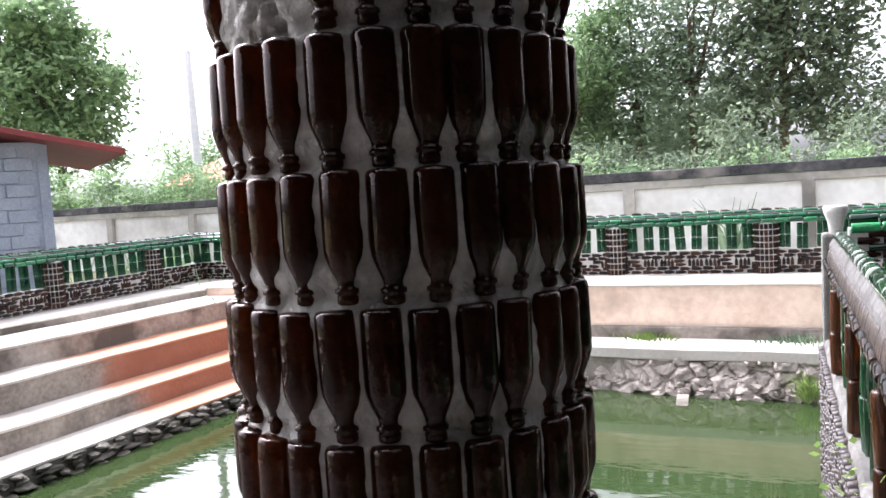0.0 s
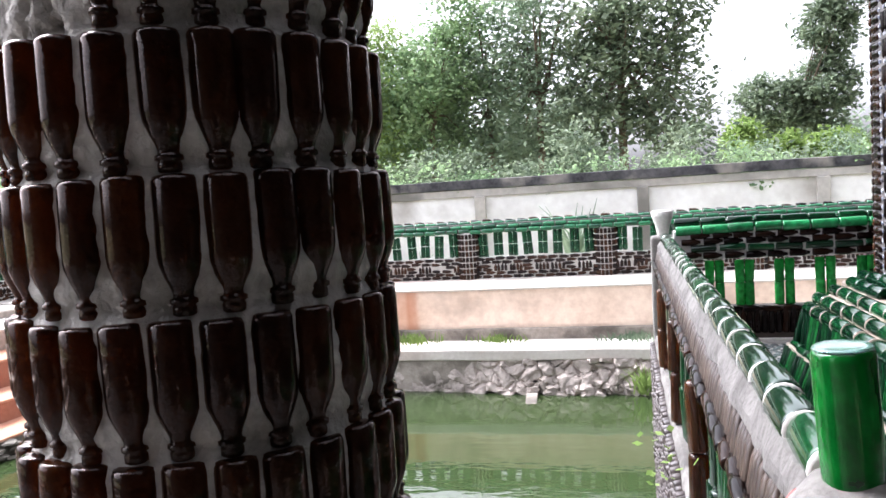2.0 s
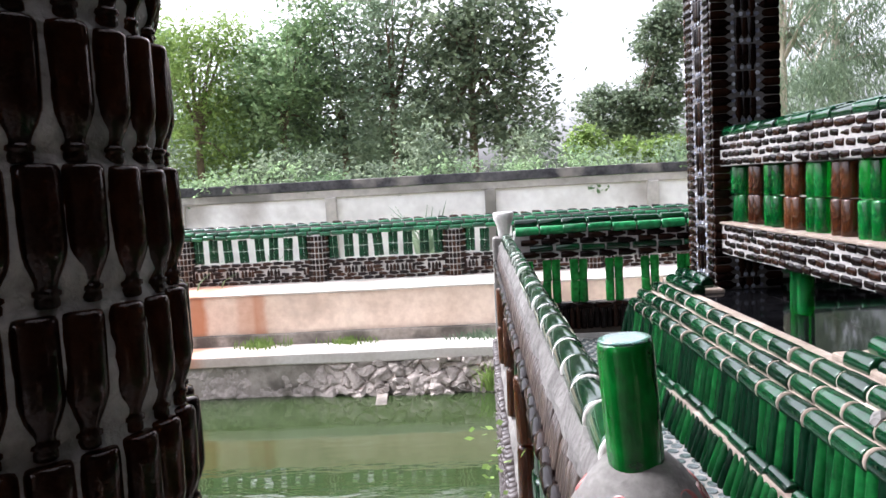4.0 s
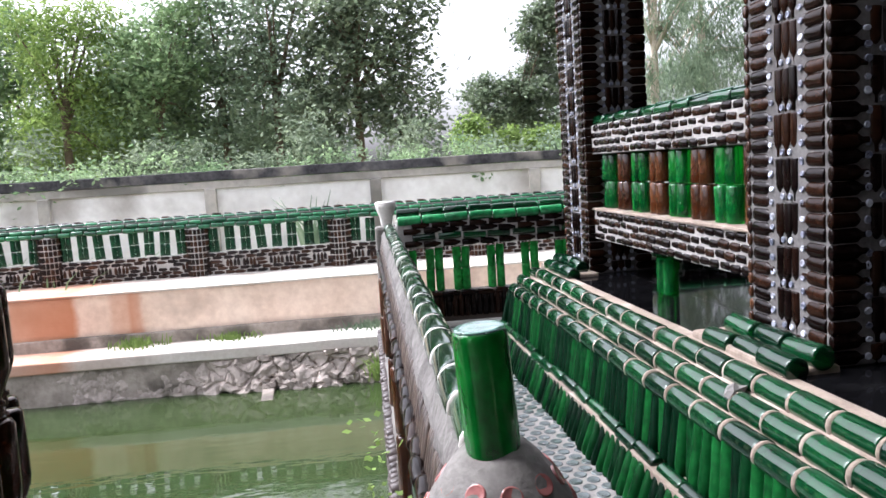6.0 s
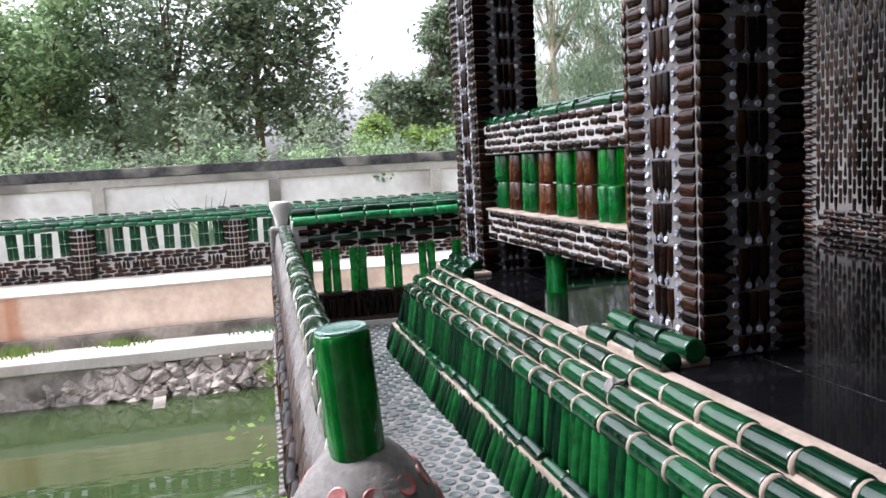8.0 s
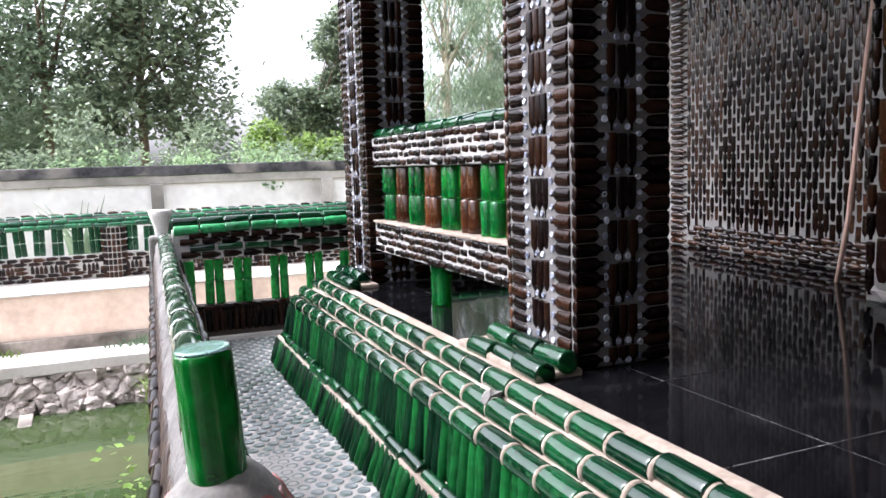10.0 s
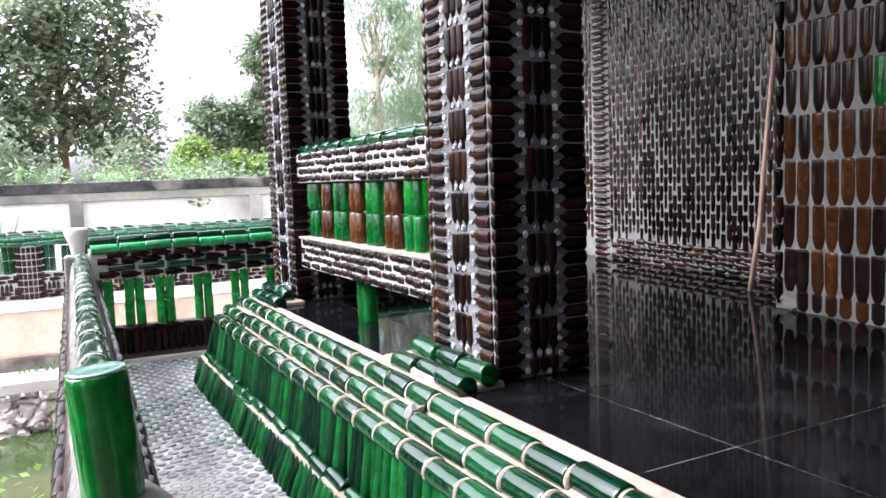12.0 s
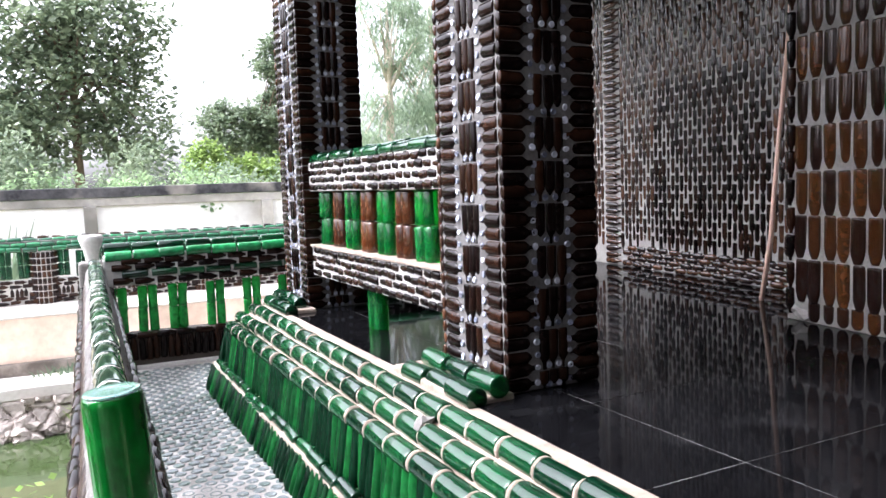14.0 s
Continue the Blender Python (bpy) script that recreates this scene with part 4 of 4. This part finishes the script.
# ---- panel between the columns ----
panel = thing("bench_back", "bottle-work bench back with green and brown bottle bars", "screen", *(TM @ Vector((1.33, 3.3, TERRACE_Z))), TURN)
PV0, PV1 = AV + AD, BV
brick_me = lathe("brick_bottle", [(0.014, 0), (0.0195, 0.002), (0.0215, 0.007), (0.0215, 0.062), (0.0195, 0.068), (0.014, 0.070)], 10, BROWN_C)
for z0, z1, rows_n in ((0.80, 0.962, 4), (1.275, 1.435, 4)):
    beam = part("beam", box_mesh("beam", 1.2790, 1.405, PV0, PV1, z0, z1, BENCHM, 0.006, 10, 0.003), panel, TM, "brown bottles in white mortar")
    for r in range(rows_n):
        v = PV0 + 0.01 + (r % 2) * 0.038
        while v < PV1 - 0.06:
            part("brick_bottle", brick_me, beam, TM @ wobble(facing((1.287, v, z0 + 0.021 + r * 0.040), (0, 1, 0), (-1, 0, 0)), 0.0015, 2.0) @ Matrix.Diagonal((0.72, 0.90, 1.0, 1)))
            v += 0.079
part("sill", box_mesh("sill", 1.266, 1.41, PV0, PV1, 0.962, 0.976, MORTAR_W, 0.004), panel, TM, "pale sill")
for i in range(9):
    v = PV0 + 0.06 + i * 0.212
    if v > PV1 - 0.05:
        break
    for dv in (-0.039, 0.039):
        for s in (0, 1):
            part("bar_bottle", mid_g if i % 2 else mid_b, panel, TM @ wobble(Matrix.Translation((1.345, v + dv, 0.976 + s * 0.15)), 0.002, 1.0) @ Matrix.Diagonal((1.25, 1.25, 1.0, 1)))
for u, z in ((1.315, 1.452), (1.385, 1.462)):
    v = PV0
    while v < PV1 - 0.1:
        part("top_bottle", big_me, panel, TM @ wobble(axis_pose((u, v, z), (0, 1, 0)), 0.003, 1.0) @ Matrix.Diagonal((0.85, 0.85, 1, 1)))
        v += 0.168
for dv in (-0.035, 0.035):
    part("leg", big_t, panel, TM @ Matrix.Translation((1.355, 3.42 + dv, TERRACE_Z + 0.001)) @ Matrix.Diagonal((0.95, 0.95, 1.27, 1)))

# ---- fence closing the walkway ----
CY = 5.40
cross = thing("cross_fence", "fence of paired green bottles at the walkway's end", "fence", 0.1, CY, FLOOR_Z)
# low core in the shaded-wall colour: shade between the bottles is painted in
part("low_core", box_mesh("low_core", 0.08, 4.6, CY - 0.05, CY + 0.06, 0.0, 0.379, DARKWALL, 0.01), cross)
part("top_core", box_mesh("top_core", 0.05, 4.6, CY - 0.06, CY + 0.08, 0.700, 0.90, MORTAR_P, 0.01), cross)
part("white_kerb", box_mesh("white_kerb", 0.08, 1.3, CY - 0.085, CY - 0.05, 0.13, 0.165, MORTAR_P, 0.008, 4, 0.004), cross)
for r, (z, me, p, ky) in enumerate(((0.728, row_me, 0.134, 1.05), (0.772, big_me, 0.176, 0.60), (0.818, row_me, 0.134, 1.0), (0.860, row_me, 0.134, 1.0))):
    x = 0.10 + (r % 2) * 0.06
    while x < 2.9:
        part("row_bottle", me, cross, wobble(axis_pose((x, CY - 0.062, z), (1, 0, 0)), 0.003, 1.5) @ Matrix.Diagonal((ky, ky, 1, 1)))
        x += p
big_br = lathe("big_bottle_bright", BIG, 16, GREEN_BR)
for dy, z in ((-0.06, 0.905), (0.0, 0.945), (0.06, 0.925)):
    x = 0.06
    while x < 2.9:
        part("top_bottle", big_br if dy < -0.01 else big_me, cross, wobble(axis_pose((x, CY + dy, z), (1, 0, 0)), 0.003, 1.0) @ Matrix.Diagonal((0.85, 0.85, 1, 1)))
        x += 0.168
for x in (0.12, 0.305, 0.495, 0.745, 0.995, 1.24, 1.48, 1.72, 1.96, 2.2):
    for d in (-0.031, 0.031):
        for s in (0, 1):
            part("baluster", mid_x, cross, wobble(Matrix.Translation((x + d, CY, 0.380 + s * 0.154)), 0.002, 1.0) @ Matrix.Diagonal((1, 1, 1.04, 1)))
x = 0.12
while x < 2.6:
    part("slanted_bottle", row_me, cross, wobble(axis_pose((x, CY - 0.055, 0.20), (0, -0.05, 1)), 0.002, 1.5) @ Matrix.Diagonal((0.95, 0.95, 1.4, 1)))
    x += 0.044
x = 0.1
while x < 2.6:
    part("edge_bottle", row_me, cross, wobble(axis_pose((x, CY - 0.058, 0.364), (1, 0, 0)), 0.002, 2.0))
    x += 0.125

# ---- hall walls of bottles ----
def wall_frame(p0, p1):
    """The frame of an upright wall from p0 to p1 in plan: x along it, y into it."""
    d = Vector((p1[0] - p0[0], p1[1] - p0[1], 0))
    L = d.length
    x = d.normalized()
    m = Matrix((( x.x, -x.y, 0, p0[0]), (x.y, x.x, 0, p0[1]), (0, 0, 1, 0), (0, 0, 0, 1)))
    return m, L


W1, L1 = wall_frame((3.84, 5.6), (3.60, 2.3))
wall_b = solid("wall_back", box_mesh("wall_back", 0, L1, -0.001, 0.25, TERRACE_Z, 3.05, BACKM, 0.004), "hall wall of small brown bottles in pale mortar", "wall", kind="structure")
wall_b.matrix_basis = W1
WORLD_M[wall_b] = W1.copy()
rest, tips, n = [], [], 0
cols = int(L1 / 0.0475)
for c in range(cols):
    s = 0.03 + c * 0.0475
    for r in range(20):
        z = TERRACE_Z + 0.145 + (c % 2) * 0.062 + r * 0.124
        if z > 2.95 or 0.55 < s < 0.78:
            continue
        m = W1 @ wobble(facing((s, 0.005, z + 0.112), (0, 0, -1), (0, -1, 0)), 0.002, 1.2) @ Matrix.Diagonal((0.62, 1.06, 1.14, 1))
        if n < 298 and 1.2 < s < 2.35 and z < 1.9:
            part("bottle", col_me, wall_b, m)
            n += 1
        else:
            rest.append(m)
for r in range(4):
    s = 0.8 + (r % 2) * 0.06
    while s < L1 - 0.1:
        rest.append(W1 @ wobble(axis_pose((s, 0.004, TERRACE_Z + 0.026 + r * 0.040), (1, 0, 0)), 0.002, 1.5))
        s += 0.128
z = TERRACE_Z + 0.03
while z < 3.0:
    rest.append(W1 @ wobble(axis_pose((0.58, -0.004, z), (1, 0, 0)), 0.002, 1.5) @ Matrix.Diagonal((1, 1, 1.5, 1)))
    z += 0.05
part("more_bottles", gather("more_bottles", lathe_arrays(COLB, 10), rest, BROWN_S), wall_b, kind="stuff")

W2, L2 = wall_frame((2.965, 2.56), (2.74, 0.2))
wall_n = solid("wall_front", box_mesh("wall_front", 0, L2, 0.008, 0.62, TERRACE_Z, 3.05, HALLM, 0.004), "hall wall of large amber bottles in grey mortar", "wall", kind="structure")
wall_n.matrix_basis = W2
WORLD_M[wall_n] = W2.copy()
for c in range(26):
    s = 0.085 + c * 0.0785
    short = c > 0
    for r in range(-1, 12):
        z = TERRACE_Z + 0.105 + r * 0.203
        if r == -1:
            if c == 0:
                continue
            m = W2 @ wobble(facing((s, 0.014, TERRACE_Z + 0.094), (0, 0, -1), (0, -1, 0)), 0.002, 1.0) @ Matrix.Diagonal((0.5, 0.97, 0.48, 1))
        elif z > 2.8:
            continue
        else:
            m = W2 @ wobble(facing((s, 0.014, z + 0.186), (0, 0, -1), (0, -1, 0)), 0.0025, 0.9) @ Matrix.Diagonal((0.5, 1.0, 1.07, 1))
        part("bottle", tall_green if (c, r) in ((6, 4), (11, 2)) else tall_me, wall_n, m)
z = TERRACE_Z + 0.03
while z < 2.8:
    part("corner_bottle", row_me, wall_n, W2 @ wobble(axis_pose((0.022, 0.010, z + 0.115), (0, 0, -1)), 0.002, 1.5) @ Matrix.Diagonal((1.1, 1.1, 1, 1)))
    z += 0.128
part("mortar_patch", rock_mesh("mortar_patch", 0.04, 4.0, BACKM), wall_n, W2 @ pose(0.075, 0.02, TERRACE_Z + 0.035), "rough white mortar patch")

# leaning stick
def tube(name, pts, radii, mat, seg=8):
    verts, faces = [], []
    for i, p in enumerate(pts):
        p = Vector(p)
        d = (Vector(pts[min(i + 1, len(pts) - 1)]) - Vector(pts[max(i - 1, 0)])).normalized()
        q = d.to_track_quat("Z", "Y").to_matrix()
        for k in range(seg):
            a = 2 * math.pi * k / seg
            verts.append(p + q @ Vector((math.cos(a) * radii[i], math.sin(a) * radii[i], 0)))
    for i in range(len(pts) - 1):
        for k in range(seg):
            w = (k + 1) % seg
            faces.append((i * seg + k, i * seg + w, (i + 1) * seg + w, (i + 1) * seg + k))
    faces += [tuple(range(seg - 1, -1, -1)), tuple((len(pts) - 1) * seg + k for k in range(seg))]
    return mesh_from(name, verts, faces, mat, True)


solid("stick", tube("stick", [(3.28, 2.995, TERRACE_Z), (3.30, 2.95, 0.95), (3.325, 2.93, 1.40), (3.365, 2.90, 2.0), (3.388, 2.89, 2.42)], [0.013, 0.013, 0.012, 0.011, 0.009], BAMBOO), "pinkish wooden stick leaning against the wall", "stick")

# ---- trees and plants ----
rng = np.random.default_rng(11)


def leaves(name, centres, spread, per, size, mat, droop=0.0, slim=0.45):
    """Many small bent leaves in clumps round the centres."""
    c = np.repeat(np.array(centres), per, 0)
    n = len(c)
    g = rng.normal(0, 1, (n, 3)) * np.array([spread, spread, spread * 0.7])
    p = c + g
    d = rng.normal(0, 1, (n, 3))
    d[:, 2] = d[:, 2] * 0.6 - droop
    d /= np.linalg.norm(d, axis=1, keepdims=True)
    s = rng.normal(0, 1, (n, 3)) * np.array([1, 1, 0.45])
    s -= (s * d).sum(1, keepdims=True) * d
    s /= np.linalg.norm(s, axis=1, keepdims=True)
    L = size * rng.uniform(0.6, 1.4, (n, 1))
    v = np.stack([p, p + d * L * 0.5 + s * L * slim * 0.5, p + d * L, p + d * L * 0.5 - s * L * slim * 0.5], 1).reshape(-1, 3)
    me = bpy.data.meshes.new(name)
    me.vertices.add(4 * n)
    me.vertices.foreach_set("co", v.ravel())
    me.loops.add(4 * n)
    me.loops.foreach_set("vertex_index", np.arange(4 * n))
    me.polygons.add(n)
    me.polygons.foreach_set("loop_start", np.arange(0, 4 * n, 4))
    me.polygons.foreach_set("loop_total", np.full(n, 4))
    me.materials.append(mat)
    me.update()
    me.validate()
    return me


FINE, FAR = 0.84, 1.8


def tree(label, x, y, height, blobs, mat, bark=BARK, clumps=60, per=70, spread=0.32, size=0.17, trunk=0.16, droop=0.0, slim=0.45, name="tree", first=0.35):
    """A trunk with limbs and a crown; blobs are (dx, dy, z, rx, ry, rz) lumps of the crown."""
    x, y, height, spread, size, trunk = (q * FAR for q in (x, y, height, spread, size, trunk))
    blobs = [(dx * FAR, dy * FAR, 1.27 + (z - 1.27) * FAR, rx * FAR, ry * FAR, rz * FAR) for dx, dy, z, rx, ry, rz in blobs]
    t = thing(name, label, "tree", x, y, 0.04)
    lean = rng.normal(0, 0.15, 2)
    pts = [(x + lean[0] * k, y + lean[1] * k, 0.04 + height * 0.66 * k) for k in (0, 0.25, 0.5, 0.75, 1)]
    part("trunk", tube("trunk", pts, [trunk * (0.75 - 0.6 * k) for k in (0, 0.25, 0.5, 0.75, 1)], bark, 10), t)
    cs = []
    for dx, dy, z, rx, ry, rz in blobs:
        k = max(8, int(clumps * rx * rz * 0.9 / FAR ** 2))
        q = rng.normal(0, 1, (k, 3))
        q /= np.linalg.norm(q, axis=1, keepdims=True)
        q *= rng.uniform(0.25, 1.0, (k, 1)) ** 0.5
        cs.append(q * np.array([rx, ry, rz]) + np.array([x + dx, y + dy, z]))
        base = Vector(pts[2]).lerp(Vector(pts[3]), rng.uniform(0, 1))
        for tip in cs[-1][:4]:
            mid = base.lerp(Vector(tip), 0.5) + Vector((0, 0, 0.15 * FAR))
            part("limb", tube("limb", [base, mid, tip], [trunk * 0.28, trunk * 0.14, trunk * 0.05], bark, 6), t)
    part("crown", leaves("crown", np.concatenate(cs), spread * 0.74, int(per * 1.45), size * FINE, mat, droop, slim), t)
    return t


# dark broad tree and its paler neighbours behind the wall
tree("tall dark-leaved broad tree behind the wall", -0.1, 17.0, 6.5, [(0.0, 0, 3.4, 1.45, 1.2, 1.1), (0.5, 0, 4.9, 1.0, 1.0, 1.0), (-0.6, 0, 4.5, 0.8, 0.9, 0.9), (1.1, 0, 2.9, 0.7, 0.7, 0.9), (0.1, 0.3, 6.1, 0.9, 0.8, 0.8), (-1.0, 0, 2.7, 0.8, 0.7, 0.6), (0.2, 0.2, 2.1, 1.4, 0.8, 0.5), (1.2, 0, 4.4, 0.4, 0.5, 0.9)], LEAF_K, clumps=24, per=70, size=0.19, spread=0.34)
tree("thin grey-green tree behind the wall", -1.9, 17.4, 6.2, [(0, 0, 3.0, 1.1, 0.9, 1.1), (0.1, 0, 4.6, 1.0, 0.8, 1.0), (0.2, 0, 5.9, 0.9, 0.7, 0.7), (-0.6, 0, 3.8, 0.7, 0.6, 0.8)], LEAF_G, clumps=28, per=60, size=0.16, spread=0.36)
tree("mid-green tree behind the wall", -3.2, 18.4, 6.0, [(0, 0, 2.8, 1.2, 0.9, 1.1), (0.1, 0, 4.2, 1.0, 0.8, 1.0), (0.3, 0, 5.4, 0.7, 0.7, 0.6)], LEAF_D, clumps=28, per=65, size=0.17, spread=0.34)
tree("mid-green feathery tree behind the wall", -4.4, 17.6, 5.9, [(0, 0, 2.8, 1.3, 1, 1.1), (0.3, 0, 4.2, 1.0, 0.9, 1.0), (0.5, 0, 5.3, 0.7, 0.6, 0.6), (-0.7, 0, 3.8, 0.7, 0.7, 0.9)], LEAF_M, clumps=36, size=0.16, spread=0.34)
tree("light-green bamboo-like tree behind the wall", -6.4, 17.5, 5.4, [(0, 0, 2.6, 1.3, 1, 1.1), (0.2, 0, 4.0, 1.0, 0.8, 0.9), (-0.4, 0, 4.9, 0.6, 0.5, 0.6), (0.7, 0, 4.9, 0.5, 0.5, 0.6)], LEAF_L, clumps=40, size=0.17, slim=0.3, droop=0.4, spread=0.34)
tree("mid-green tree behind the wall", -8.6, 19.0, 6.0, [(0, 0, 2.9, 1.5, 1, 1.3), (0.2, 0, 4.6, 1.2, 1, 1.1), (-1.0, 0, 4.0, 0.9, 0.8, 0.9)], LEAF_M, clumps=34, size=0.18, spread=0.36)
tree("dark bushy tree behind the wall", -5.4, 19.6, 5.0, [(0, 0, 2.6, 1.5, 1, 1.2), (0.3, 0, 4.0, 1.2, 1, 0.9)], LEAF_D, clumps=30, size=0.18, spread=0.36)
tree("slender light-green tree by the pole", -12.6, 17.0, 5.4, [(0, 0, 3.2, 0.7, 0.6, 0.9), (0.2, 0, 4.6, 0.6, 0.6, 0.8), (0.1, 0, 5.6, 0.5, 0.5, 0.5)], LEAF_L, clumps=34, per=50, size=0.18, spread=0.25)
tree("big dark-green tree beyond the hut", -17.6, 14.6, 7.6, [(0, 0, 4.6, 2.0, 1.6, 1.6), (-0.8, 0, 6.2, 1.7, 1.4, 1.3), (0.6, 0, 3.2, 1.2, 1.2, 1.0), (-2.2, 0, 4.4, 1.8, 1.5, 1.8)], LEAF_M, clumps=26, per=80, size=0.24, spread=0.36)
tree("rounded dark tree far off", 5.6, 27.6, 6.0, [(-0.7, 0, 3.4, 1.15, 1, 1.0), (0.8, 0, 3.5, 1.0, 1, 1.3), (1.0, 0, 5.6, 0.9, 0.8, 1.0), (1.4, 0, 6.6, 0.7, 0.7, 0.7)], LEAF_K, clumps=44, size=0.22, spread=0.26)
tree("light-green shrub far off", 3.6, 25.5, 2.8, [(0, 0, 2.0, 0.7, 0.6, 0.8), (2.6, 0, 1.8, 1.3, 0.6, 0.5), (1.2, 0, 1.7, 0.9, 0.6, 0.6)], LEAF_L, clumps=50, size=0.2, spread=0.22, trunk=0.06, name="shrub")
tree("pale-barked eucalyptus with drooping leaves", 7.95, 20.5, 9.0, [(-0.6, 0, 3.0, 0.6, 0.5, 1.2), (0.8, 0, 3.2, 1.0, 0.6, 1.3), (0.4, 0, 5.2, 1.2, 0.7, 0.9), (-0.2, 0, 6.6, 1.4, 0.8, 0.9)], LEAF_G, PALEBARK, clumps=30, per=50, size=0.24, droop=1.6, slim=0.16, trunk=0.22, spread=0.34)
tree("pale-barked eucalyptus with drooping leaves", 9.9, 21.8, 9.5, [(-0.5, 0, 3.0, 1.0, 0.5, 1.4), (0.6, 0, 3.6, 1.0, 0.6, 1.4), (0.2, 0, 5.6, 1.3, 0.7, 1.0)], LEAF_G, PALEBARK, clumps=36, per=60, size=0.24, droop=1.6, slim=0.16, trunk=0.22, spread=0.34)


def thicket(name, label, x0, x1, y, z0, z1, mat, n, size=0.14, spread=0.16, per=60):
    xs = rng.uniform(x0, x1, n)
    zs = z0 + (z1 - z0) * rng.uniform(0, 1, n) ** 1.3 * (0.55 + 0.45 * np.sin(xs * 1.3) ** 2)
    cs = np.stack([xs, y + rng.normal(0, 0.25, n), zs], 1)
    if y > 20:
        cs = cs * FAR - np.array([0, 0, 1.27 * (FAR - 1)])
        spread, size = spread * FAR, size * FAR
    return solid(name, leaves(name, cs, spread, int(per * 1.7), size * 0.72, mat, 0.2), label, "shrubs", kind="stuff")


thicket("creeper", "creeper and weeds trailing over the boundary wall", -9.5, 3.2, 12.35, 1.10, 1.75, LEAF_M, 110, 0.12, 0.12, 40)
thicket("undergrowth", "dense green undergrowth behind the wall", -11, 3.0, 14.6, 0.6, 2.3, LEAF_K, 200, 0.16, 0.22)
thicket("undergrowth", "green thicket behind the wall near the hut", -21, -10.5, 14.3, 0.8, 2.5, LEAF_M, 260, 0.15, 0.22)
thicket("undergrowth", "pale scrub far beyond the wall", 1.5, 14, 24, 0.5, 2.0, LEAF_G, 240, 0.18, 0.26)
thicket("far_woods", "hazy woods on the horizon", -26, -8, 27, 1.0, 5.0, LEAF_M, 330, 0.30, 0.5)
thicket("far_woods", "hazy woods on the horizon", -9, -1.0, 24, 1.0, 4.4, LEAF_G, 260, 0.28, 0.45)
thicket("far_woods", "hazy woods on the horizon", 5, 24, 32, 1.0, 3.6, LEAF_G, 260, 0.30, 0.5)


def tuft(name, label, x, y, z, n, h, spread, mat, width=0.008):
    verts, faces = [], []
    for i in range(n):
        a, r = rng.uniform(0, 2 * math.pi), abs(rng.normal(0, spread))
        bx, by = x + r * math.cos(a), y + 0.5 * r * math.sin(a)
        L, lean, b = h * rng.uniform(0.5, 1.2), rng.uniform(0.1, 0.9), rng.uniform(0, 2 * math.pi)
        k = len(verts)
        for j, w in ((0, 1.0), (0.5, 0.8), (1.0, 0.1)):
            cx, cy, cz = bx + math.cos(b) * lean * L * j * j, by + math.sin(b) * lean * L * j * j, z + L * (j - 0.25 * lean * j * j)
            verts += [(cx - width * w, cy, cz), (cx + width * w, cy, cz)]
        faces += [(k, k + 1, k + 3, k + 2), (k + 2, k + 3, k + 5, k + 4)]
    return solid(name, mesh_from(name, verts, faces, mat), label, "grass", kind="stuff")


tuft("grass", "tuft of green grass on the ledge", -2.75, 8.55, -0.50, 160, 0.12, 0.16, LEAF_L)
tuft("grass", "tuft of green grass on the ledge", -1.75, 8.58, -0.50, 120, 0.09, 0.16, LEAF_L)
tuft("grass", "weeds at the foot of the wall", -0.2, 8.6, -0.50, 160, 0.10, 0.25, LEAF_G)
tuft("grass", "weeds at the waterline", -0.12, 8.0, -0.95, 90, 0.3, 0.08, LEAF_L)
tuft("spiky_plant", "spiky plant between fence and wall", -0.9, 10.9, 0.04, 26, 1.0, 0.10, LEAF_G, 0.022)
tuft("grass", "weeds behind the fence", -6, 10.8, 0.04, 300, 0.35, 2.2, LEAF_M, 0.012)
tuft("grass", "weeds by the hut", -10.2, 10.2, 0.04, 260, 0.6, 1.0, LEAF_M, 0.014)
for x, y, z in ((-0.14, 2.3, 0.40), (-0.16, 2.9, 0.05)):
    solid("creeper", leaves("creeper", [(x, y, z), (x - 0.03, y + 0.06, z + 0.08), (x, y - 0.08, z - 0.1), (x - 0.02, y, z - 0.2)], 0.035, 9, 0.026, LEAF_L, 0.2, 0.8), "bright green vine leaves on the railing", "vine", kind="stuff")
